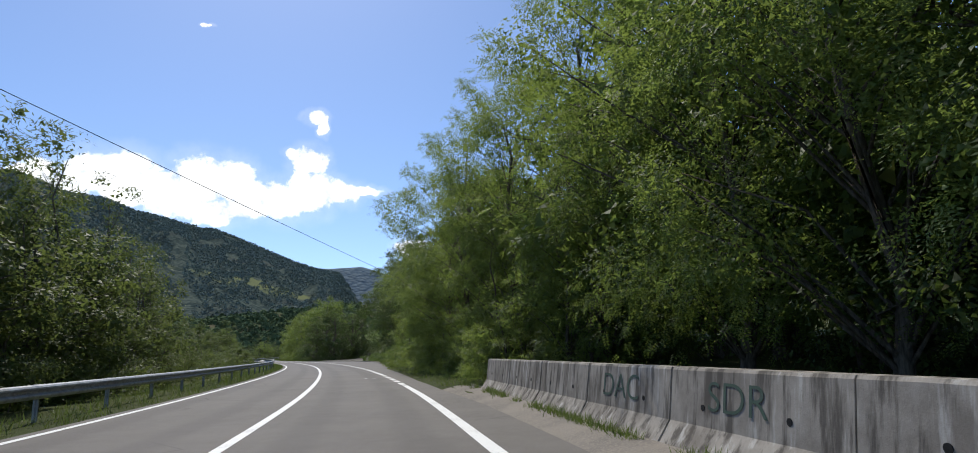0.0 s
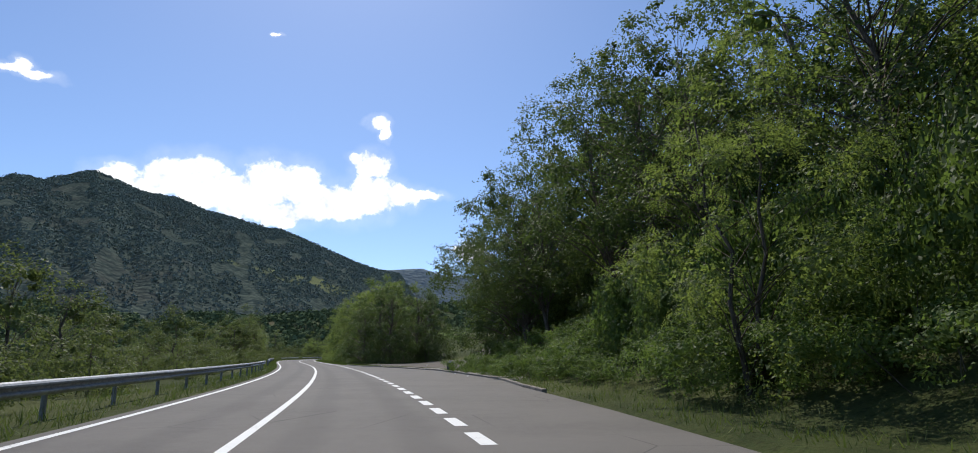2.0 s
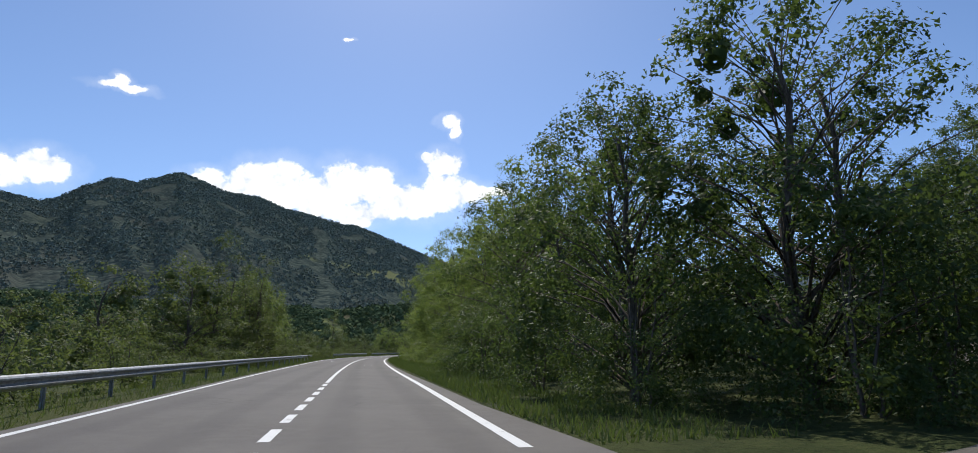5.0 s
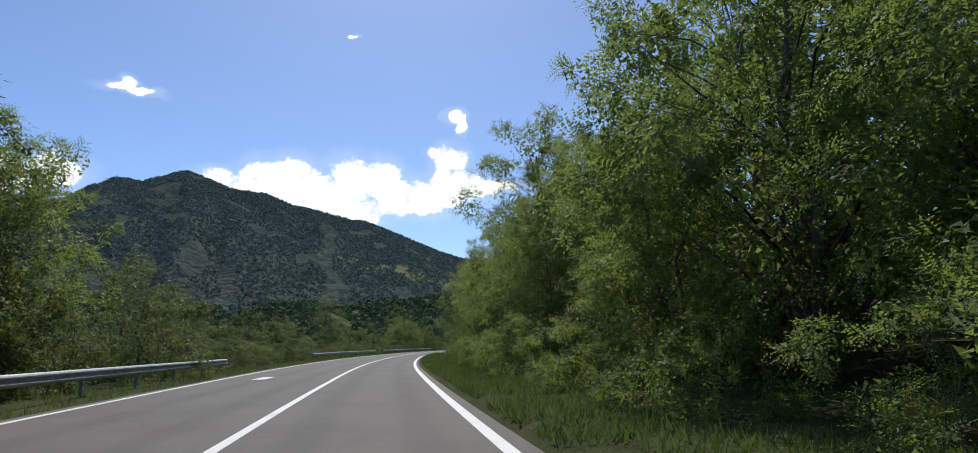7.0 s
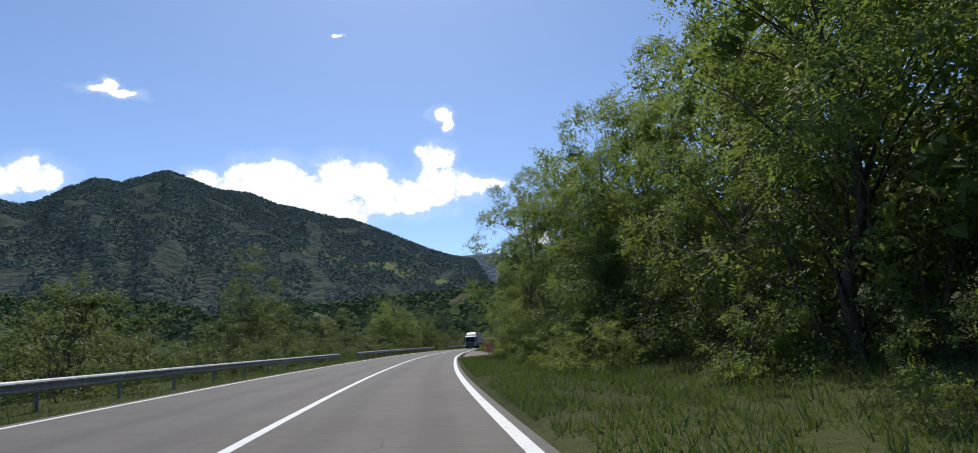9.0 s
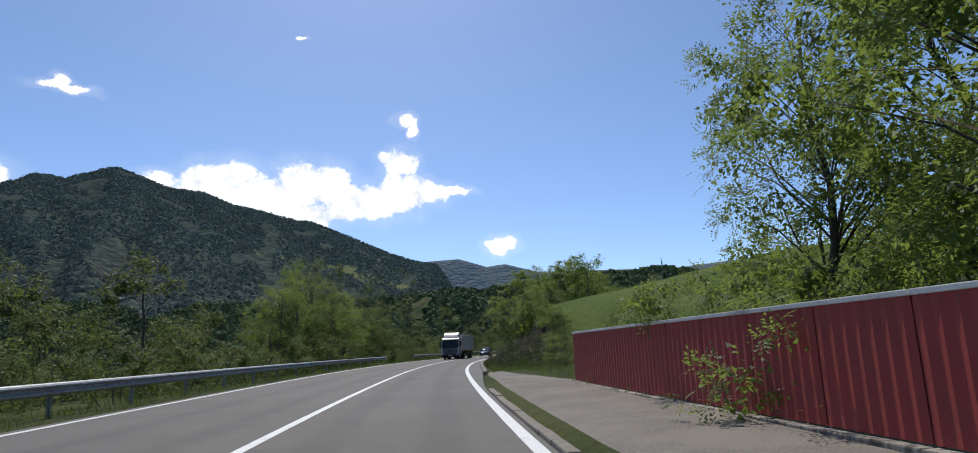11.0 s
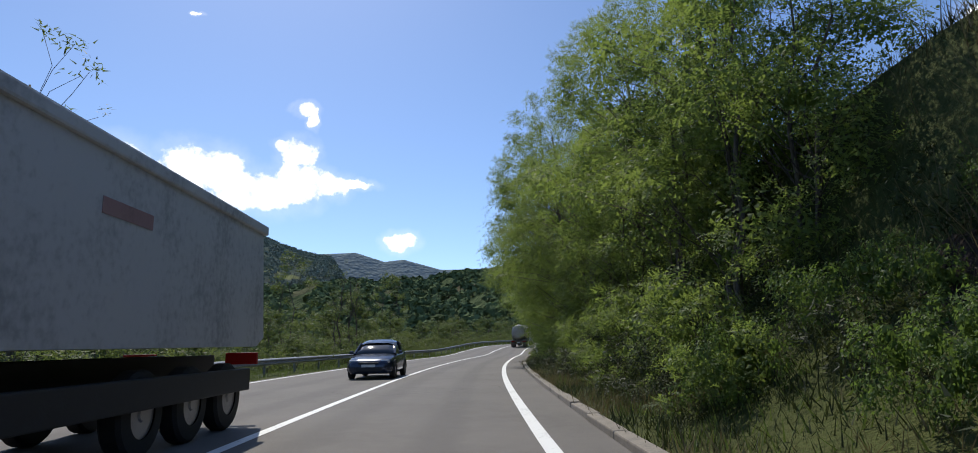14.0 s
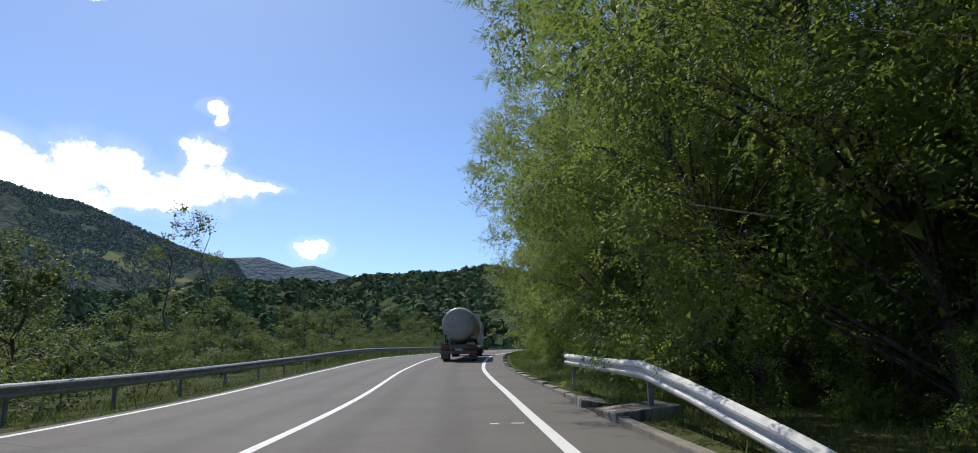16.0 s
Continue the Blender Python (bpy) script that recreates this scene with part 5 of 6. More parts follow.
def litter_bin():
    p = at(104.9, 9.95, 0.08)
    root = thing("litter_bin", pose(p.x, p.y, p.z, 0, 0, 20), "dark grey metal litter bin with rubbish on top", "bin")
    mat = material("bin_metal", plain((0.07, 0.08, 0.085), 0.5, 0.4, 0.3, 5))
    bm = bmesh.new()
    r = bmesh.ops.create_cone(bm, cap_ends=True, segments=28, radius1=0.24, radius2=0.29, depth=0.56, matrix=Matrix.Translation((0, 0, 0.30)))
    top = max(bm.faces, key=lambda f: f.calc_center_median().z)
    bmesh.ops.inset_individual(bm, faces=[top], thickness=0.03)
    bmesh.ops.translate(bm, verts=top.verts, vec=(0, 0, -0.18))
    part("tub", bm, mat, root, smooth=False)
    bm = bmesh.new()
    for z in (0.06, 0.54):
        bmesh.ops.create_cone(bm, cap_ends=False, segments=28, radius1=0.262 + 0.05 * z, radius2=0.262 + 0.05 * z, depth=0.05, matrix=Matrix.Translation((0, 0, z)))
    part("hoop", bm, mat, root)
    bm = bmesh.new()
    bmesh.ops.create_icosphere(bm, subdivisions=2, radius=0.17, matrix=Matrix.Translation((0.02, 0, 0.55)))
    for v in bm.verts:
        v.co += noise.noise_vector(v.co * 9) * 0.06
    part("rubbish", bm, WHITE, root, "crumpled pale rubbish bag")


litter_bin()


def scrap(s, n, size, seed):
    p = at(s, n, max(land(s, n), 0.0) + size * 0.3)
    bm = bmesh.new()
    bmesh.ops.create_icosphere(bm, subdivisions=2, radius=size)
    for v in bm.verts:
        v.co += noise.noise_vector(v.co * (3.5 / size * 0.5) + Vector((seed, 0, 0))) * size * 0.7
        v.co.z *= 0.45
    me = bpy.data.meshes.new("litter")
    bm.to_mesh(me)
    bm.free()
    me.materials.append(WHITE)
    ob = new("litter", me)
    ob.matrix_basis = pose(p.x, p.y, p.z, 0, 0, seed * 40)
    tagged(ob, "crumpled piece of pale litter on the ground", "litter", "litter beside the road")


for i, (s, n, k) in enumerate(((101, 9.8, 0.12), (98.5, 9.0, 0.06), (111, 9.0, 0.05), (129, 9.5, 0.09), (134, 13.5, 0.09), (140, 17, 0.08), (93, 8.6, 0.06), (134.5, 8.0, 0.1), (118, 11.0, 0.05))):
    scrap(s, n, k, i + 1)


def pole(s, n, high, r, label, brace=False, lean=0.0):
    p = at(s, n, land(s, n))
    root = thing("pole", pose(p.x, p.y, p.z, 0, lean, turn_at(s)), label, "pole")
    bm = bmesh.new()
    limb(bm, [Vector((0, 0, -0.5)), Vector((0.02, 0, high * 0.5)), Vector((0, 0, high))], r, r * 0.7, 10)
    part("shaft", bm, WOOD, root, smooth=True)
    if brace:
        bm = bmesh.new()
        cyl(bm, (0.9, 0.3, -0.2), (0, 0, high * 0.9), r * 0.8, r * 0.6, 8)
        part("brace", bm, WOOD, root)
    else:
        bm = bmesh.new()
        cyl(bm, (0, 0.02, high - 0.12), (0, 0.22, high - 0.12), 0.015, seg=8)
        cyl(bm, (0, 0.2, high - 0.16), (0, 0.2, high - 0.02), 0.035, 0.025, seg=10)
        part("insulator", bm, GREY, root)
    return root


WOOD = material("grey_wood", plain((0.24, 0.215, 0.185), 0.9, 0.0, 0.3, 4))
pole(121.5, 21.3, 7.0, 0.10, "weathered grey wooden pole at the wood's edge", lean=-4)
pole(398, 27, 3.0, 0.06, "thin wooden pole with a brace on the meadow", True)


def cable(name, pts, sag, r=0.012):
    cu = []
    for a, b in zip(pts, pts[1:]):
        for i in range(16):
            f = i / 16
            cu.append(a.lerp(b, f) - Vector((0, 0, 4 * sag * f * (1 - f))))
    cu.append(pts[-1])
    bm = bmesh.new()
    limb(bm, cu, r, r, 5)
    me = bpy.data.meshes.new(name)
    bm.to_mesh(me)
    bm.free()
    me.materials.append(BLACK)
    tagged(new(name, me), "thin black overhead cable crossing the road", "cable")


cable("overhead_cable", [at(-10, -20.5, 11.3), at(52, 10.8, 5.2)], 0.25)
cable("overhead_cable", [at(121.5, 21.3, 7.3), at(82, 16.0, 7.6), at(60, 13.5, 9.0)], 0.15)


# ---- red panel fence at the pull-in ----
def panel_fence():
    root = thing("panel_fence", Matrix.Translation(at(313.5, 7.2)), "low red sheet-metal fence on a concrete sill", "fence")
    base = root.matrix_basis.translation
    red = material("red_sheet", plain((0.36, 0.055, 0.05), 0.5, 0.1, 0.22, 2))
    k = 13
    for i in range(k):
        a, b = 313.5 + 19.5 * i / k, 313.5 + 19.5 * (i + 1) / k
        p, q = at(a, 7.2 - 0.6 * i / k) - base, at(b - 0.02, 7.2 - 0.6 * (i + 1) / k) - base
        d = (q - p)
        out = Vector((d.y, -d.x, 0)).normalized()
        verts, faces = [], []
        ribs = 14
        for j in range(ribs + 1):
            w = p + d * j / ribs - out * (0.018 if j % 2 else 0.0)
            verts += [w + Vector((0, 0, 0.22)), w + Vector((0, 0, 1.56))]
            if j:
                c = 2 * j
                faces.append((c - 2, c, c + 1, c - 1))
        k0 = len(verts)
        verts += [v - out * -0.02 for v in list(verts)]
        faces += [(x + k0, w + k0, z + k0, y + k0) for x, y, z, w in faces]
        link("sheet", mesh_of("sheet", verts, faces, red), root)
        bm = bmesh.new()
        box(bm, -0.03, 0.03, -0.03, 0.03, 0, 1.58, 0.005, Matrix.Translation(p + out * 0.06))
        part("post", bm, STEEL, root)
        bm = bmesh.new()
        m = Matrix.Translation(p) @ d.to_track_quat("Y", "Z").to_matrix().to_4x4()
        box(bm, -0.03, 0.03, 0, d.length - 0.004, 1.56, 1.62, 0.01, m)
        part("top_rail", bm, WHITE, root, "pale top rail")
        bm = bmesh.new()
        box(bm, -0.16, 0.10, 0, d.length - 0.01, -0.1, 0.2, 0.02, m)
        part("sill", bm, CONCRETE, root, "rough concrete sill")


panel_fence()


# ---- guard rail end on the right, and the broken drain ----
ZINC = material("bright_zinc", plain((0.64, 0.63, 0.60), 0.65, 0.0, 0.2, 3))


def rail_end():
    root = thing("guard_rail", Matrix.Translation(at(468, 6.2)), "bright steel guard rail end, sloping to the ground, on the verge", "guard rail")
    base = root.matrix_basis.translation
    line = [(466.4, 5.95, -0.2), (469.3, 5.9, 0.28), (472.0, 5.92, 0.62), (474.4, 5.95, 0.86), (478, 5.95, 0.88), (481.8, 5.9, 0.92)]
    for (a, b) in zip(line, line[1:]):
        pts = []
        for s, n, z in (a, b):
            d = heading(s)
            pts.append((at(s, n, z) - base, Vector((-d[1], d[0], 0))))
        link("rail", beam("rail", pts, 0.31, ZINC), root)
    for s, n, z in ((481.4, 6.02, 0.95), (474.6, 6.12, 0.9)):
        bm = bmesh.new()
        box(bm, -0.05, 0.05, -0.03, 0.03, -0.5, z, 0.008)
        ob = part("post", bm, STEEL, root)
        ob.matrix_basis = Matrix.Translation(at(s, n) - base) @ pose(0, 0, 0, 0, 0, turn_at(s))
    bm = bmesh.new()
    d = heading(481.8)
    box(bm, -0.02, 0.10, -0.01, 0.01, 0.73, 1.11, 0.005)
    ob = part("end_plate", bm, STEEL, root)
    ob.matrix_basis = Matrix.Translation(at(481.85, 5.86) - base) @ pose(0, 0, 0, 0, 0, turn_at(481.8))


rail_end()


def drain():
    p = at(476.4, 5.4)
    root = thing("drain_inlet", pose(p.x, p.y, p.z, 0, 0, turn_at(476.4)), "broken concrete roadside drain with a dark opening", "drain")
    for k, (x0, x1, y0, y1, z1, tilt) in enumerate(((-0.05, 0.95, 0.75, 1.6, 0.13, 9), (-0.05, 1.15, -2.3, -0.75, 0.09, -6), (0.7, 0.95, -0.75, 0.75, 0.12, 0))):
        bm = bmesh.new()
        box(bm, x0, x1, y0, y1, -0.25, z1, 0.03, pose(0, 0, 0, tilt * 0.3, tilt, 0))
        for v in bm.verts:
            v.co += noise.noise_vector(v.co * 3 + Vector((k * 3, 0, 0))) * 0.05
        part("slab", bm, CONCRETE, root, "cracked concrete edge slab")
    # solid block: the shade of the opening is put into its colour
    bm = bmesh.new()
    box(bm, 0.02, 0.66, -0.76, 0.76, -0.3, 0.022)
    part("opening", bm, HOLE_SHADE, root, "near-black block painting the shade of the opening")


drain()
for s, n, w, l in ((474.5, 3.35, 0.16, 0.10), (474.5, 3.75, 0.22, 0.10), (197.2, 1.45, 0.18, 0.35), (197.2, 1.75, 0.18, 0.35), (197.2, 2.1, 0.18, 0.35), (226.0, -3.2, 0.55, 2.4), (32, 2.3, 0.2, 0.15), (32, 2.7, 0.2, 0.15)):
    tagged(link("road_mark", strip("road_mark", s, s + l, n - w / 2, n + w / 2, 0.004, PAINT, 0.5)), "small worn white paint mark on asphalt", "road marking", kind="structure")


# ---- rocks on the cut bank ----
def rock_face():
    """The bare face of the cut: a broken skin of earth and stone with loose rocks."""
    verts, faces = [], []
    ks, kn = 380, 60
    for i in range(ks + 1):
        s = 365 + 48 * i / ks
        for j in range(kn + 1):
            n = 7.6 + 3.6 * j / kn
            edge = bump2(i / ks, 0.05, 0.95, 0.06) * bump2(j / kn, 0.12, 0.9, 0.1)
            r = noise.fractal(Vector((s * 0.9, n * 1.3, 5)), 0.45, 2.3, 7)
            c = noise.noise(Vector((s * 4.1, n * 4.6, 1.0))) + 0.6 * noise.noise(Vector((s * 9, n * 9, 3.0)))
            verts.append(at(s + r * 0.12, n - 0.22 * edge * abs(r), land(s, n) + (0.05 + 0.18 * abs(r) + 0.06 * c) * edge - 0.14 * (1 - edge)))
    w = kn + 1
    faces = [(i * w + j, i * w + w + j, i * w + w + j + 1, i * w + j + 1) for i in range(ks) for j in range(kn)]
    root = tagged(link("rock_face", mesh_of("rock_face", verts, faces, ROCK, True)), "bare brown earth and rock face of the road cutting", "rock face", kind="structure")
    shapes = []
    for k in range(7):
        bm = bmesh.new()
        bmesh.ops.create_cube(bm, size=1.5)
        bmesh.ops.bevel(bm, geom=bm.edges[:], offset=0.22, segments=1, affect="EDGES")
        for v in bm.verts:
            v.co += noise.noise_vector(v.co * 0.9 + Vector((k * 4.0, 0, 0))) * 0.55
            v.co.x *= 0.75
            v.co.z *= 0.5
        shapes.append(part("stone", bm, STONE, root).data)
        bpy.data.objects.remove(bpy.data.objects["stone"])
    rng = random.Random(8)
    for k in range(295):
        s = rng.uniform(370, 411) if k % 2 else rng.gauss(384.5, 3.0)
        n = rng.uniform(8.0, 10.6) if k % 3 else rng.gauss(9.4, 0.5)
        r = 0.035 + 0.115 * rng.random() ** 2.6
        ob = link("stone", rng.choice(shapes), root)
        ob.matrix_basis = Matrix.Translation(at(s, n, land(s, n) + 0.18 + r * 0.3)) @ pose(0, 0, 0, rng.uniform(-40, 40), rng.uniform(-40, 40), rng.uniform(0, 360)) @ Matrix.Diagonal((r, r, r, 1))



def rubble():
    """Loose broken stones lying in a band on the face of the cut."""
    rng = np.random.default_rng(44)
    spots = []
    for k in range(2600):
        s = float(rng.normal(384, 4.5) if k % 3 else rng.uniform(370, 411))
        n = float(rng.normal(9.5, 0.45) if k % 3 else rng.uniform(8.2, 10.6))
        spots.append((*at(s, n, land(s, n) + 0.14), 0.02 + 0.07 * float(rng.random()) ** 2.2))
    c = np.array(spots)
    shape = np.array([[1, 0, 0], [-1, 0, 0], [0, 1, 0], [0, -1, 0], [0, 0, 0.8], [0, 0, -0.8]])
    v = c[:, None, :3] + (shape[None] * rng.uniform(0.5, 1.3, (len(c), 6, 1)) + rng.normal(size=(len(c), 6, 3)) * 0.25) * c[:, None, 3:4]
    tri = np.array([[0, 2, 4], [2, 1, 4], [1, 3, 4], [3, 0, 4], [2, 0, 5], [1, 2, 5], [3, 1, 5], [0, 3, 5]])
    f = (np.arange(len(c)) * 6)[:, None, None] + tri[None]
    tagged(link("rubble", quick_mesh("rubble", v.reshape(-1, 3), f.reshape(-1, 3), RUBBLE)), "loose brown broken stones on the cut face", "rubble", kind="stuff")


rock_face()
rubble()

# ---- vehicles ----
TANK = material("dusty_tank", plain((0.40, 0.365, 0.32), 0.5, 0.0, 0.33, 0.9))
DUST = material("dusty_steel", plain((0.17, 0.135, 0.105), 0.8, 0.0, 0.3, 3))
TRUCK_WHITE = material("truck_white", plain((0.50, 0.49, 0.47), 0.4, 0.0, 0.2, 1.2))
TRAILER = material("grey_trailer", plain((0.50, 0.50, 0.49), 0.5, 0.0, 0.28, 0.8))
CHASSIS = material("dark_chassis", plain((0.03, 0.03, 0.032), 0.6, 0.2, 0.3))
RED_LAMP = material("red_lamp", plain((0.30, 0.012, 0.012), 0.25))
CLEAR_LAMP = material("clear_lamp", plain((0.55, 0.55, 0.52), 0.12, 0.3, 0.05))
RED_PAINT = material("red_paint", plain((0.34, 0.20, 0.185), 0.6))
RIM = material("wheel_rim", plain((0.32, 0.32, 0.33), 0.4, 0.6, 0.3))
CAR_BLUE = material("car_blue", plain((0.060, 0.072, 0.105), 0.2, 0.55, 0.05))
PLATE = material("plate", plain((0.62, 0.62, 0.60), 0.4))


def dark_glass(n):
    p = n.add("ShaderNodeBsdfPrincipled")
    p.inputs["Base Color"].default_value = (0.010, 0.013, 0.016, 1)
    p.inputs["Roughness"].default_value, p.inputs["Specular IOR Level"].default_value = 0.04, 0.8
    return p.outputs[0]


GLASS = material("dark_glass", dark_glass)


def wheel(parent, x, y, r=0.5, w=0.3, dual=False):
    bm = bmesh.new()
    side = 1 if x > 0 else -1
    prof = [(0.55, -0.5), (0.92, -0.48), (1.0, -0.32), (1.0, 0.32), (0.92, 0.48), (0.55, 0.5)]
    wide = w * (2 if dual else 1)
    seg = 24
    rings = [[bm.verts.new((x + o * wide, y + q * r * math.cos(k * math.tau / seg), r + q * r * math.sin(k * math.tau / seg))) for k in range(seg)] for q, o in prof]
    for a, b in zip(rings, rings[1:]):
        for k in range(seg):
            bm.faces.new((a[k], a[(k + 1) % seg], b[(k + 1) % seg], b[k]))
    tyre = part("wheel", bm, BLACK, parent)
    bm = bmesh.new()
    cyl(bm, (x - wide * 0.35, y, r), (x + side * wide * 0.42, y, r), r * 0.56, seg=20)
    cyl(bm, (x + side * wide * 0.40, y, r), (x + side * wide * 0.50, y, r), r * 0.2, r * 0.14, seg=12)
    part("rim", bm, RIM, tyre)


def lathe(bm, prof, seg=28, bend=lambda y: 0.0, base=0.0):
    """A round body along y from (y, radius) pairs."""
    rings = [[bm.verts.new((r * math.cos(k * math.tau / seg), y, base + bend(y) + r * math.sin(k * math.tau / seg))) for k in range(seg)] for y, r in prof]
    for a, b in zip(rings, rings[1:]):
        for k in range(seg):
            bm.faces.new((a[k], b[k], b[(k + 1) % seg], a[(k + 1) % seg]))
    bm.faces.new(rings[0])
    bm.faces.new(list(reversed(rings[-1])))


def cab(root, y0, paint):
    """A lorry's cab, its front at y0 facing +y, with glass, grille, lamps and mirrors."""
    bm = bmesh.new()
    prof = [(0.0, 0.45), (0.04, 1.0), (0.0, 1.55), (-0.22, 2.75), (-0.5, 2.92), (-2.15, 2.95), (-2.2, 2.8), (-2.2, 0.75), (-1.9, 0.62), (-1.75, 1.05), (-0.95, 1.05), (-0.8, 0.45)]
    rings = []
    for x in (-1.24, -1.18, 1.18, 1.24):
        k = 0.05 if abs(x) > 1.2 else 0.0
        rings.append([bm.verts.new((x, y0 + y - (k if y > -0.6 else -k * 0.3), z - (k if z > 2.7 else 0))) for y, z in prof])
    for a, b in zip(rings, rings[1:]):
        for j in range(len(prof)):
            bm.faces.new((a[j], a[(j + 1) % len(prof)], b[(j + 1) % len(prof)], b[j]))
    bm.faces.new(list(reversed(rings[0])))
    bm.faces.new(rings[-1])
    body = part("cab", bm, paint, root)
    bm = bmesh.new()
    v = [bm.verts.new(c) for c in ((-1.17, y0 + 0.02, 1.58), (1.17, y0 + 0.02, 1.58), (1.1, y0 - 0.17, 2.58), (-1.1, y0 - 0.17, 2.58))]
    f = bm.faces.new(v)
    bmesh.ops.solidify(bm, geom=[f], thickness=0.03)
    part("windscreen", bm, GLASS, body)
    for sx in (-1, 1):
        bm = bmesh.new()
        v = [bm.verts.new((sx * 1.252, y0 + a, z)) for a, z in ((-0.28, 1.68), (-1.35, 1.68), (-1.35, 2.5), (-0.42, 2.5))]
        bmesh.ops.solidify(bm, geom=[bm.faces.new(v if sx < 0 else list(reversed(v)))], thickness=0.02)
        part("side_window", bm, GLASS, body)
        bm = bmesh.new()
        box(bm, sx * 1.30, sx * 1.52, y0 - 0.25, y0 - 0.05, 1.75, 2.5, 0.05)
        part("mirror", bm, CHASSIS, body, "black wing mirror")
        bm = bmesh.new()
        box(bm, sx * 0.80, sx * 1.20, y0 - 0.02, y0 + 0.11, 0.62, 0.82, 0.04)
        part("headlamp", bm, CLEAR_LAMP, body, "clear headlamp")
        bm = bmesh.new()
        box(bm, sx * 1.2, sx * 1.26, y0 - 0.75, y0 - 0.3, 0.55, 1.5, 0.03)
        part("step_panel", bm, CHASSIS, body)
    bm = bmesh.new()
    box(bm, -1.0, 1.0, y0 - 0.02, y0 + 0.055, 0.70, 1.56, 0.05)
    grille = part("grille", bm, CHASSIS, body, "tall black grille panel")
    for i in range(7):
        bm = bmesh.new()
        box(bm, -0.92, 0.92, y0 + 0.03, y0 + 0.085, 0.80 + i * 0.105, 0.845 + i * 0.105, 0.012)
        part("grille_slat", bm, RIM, grille)
    for sx in (-0.5, 0.5):
        bm = bmesh.new()
        cyl(bm, (sx - 0.1, y0 + 0.06, 1.60), (sx + 0.5, y0 - 0.02, 1.98), 0.014, seg=6)
        part("wiper", bm, CHASSIS, body)
    bm = bmesh.new()
    box(bm, -1.23, 1.23, y0 - 0.15, y0 + 0.1, 0.34, 0.68, 0.05)
    part("bumper", bm, CHASSIS, body)
    bm = bmesh.new()
    box(bm, -1.15, 1.15, y0 - 0.30, y0 + 0.1, 2.62, 2.72, 0.03)
    part("sun_visor", bm, TRUCK_WHITE, body)
    bm = bmesh.new()
    prof = [(-0.45, 2.93), (-0.9, 3.35), (-1.5, 3.62), (-2.15, 3.68), (-2.15, 2.93)]
    a = [bm.verts.new((-1.02, y0 + y, z)) for y, z in prof]
    b = [bm.verts.new((1.02, y0 + y, z)) for y, z in prof]
    for j in range(5):
        bm.faces.new((a[j], b[j], b[(j + 1) % 5], a[(j + 1) % 5]))
    bm.faces.new(a)
    bm.faces.new(list(reversed(b)))
    bmesh.ops.bevel(bm, geom=list(bm.edges), offset=0.05, segments=2, affect="EDGES")
    part("roof_deflector", bm, TRUCK_WHITE, body)
    return body


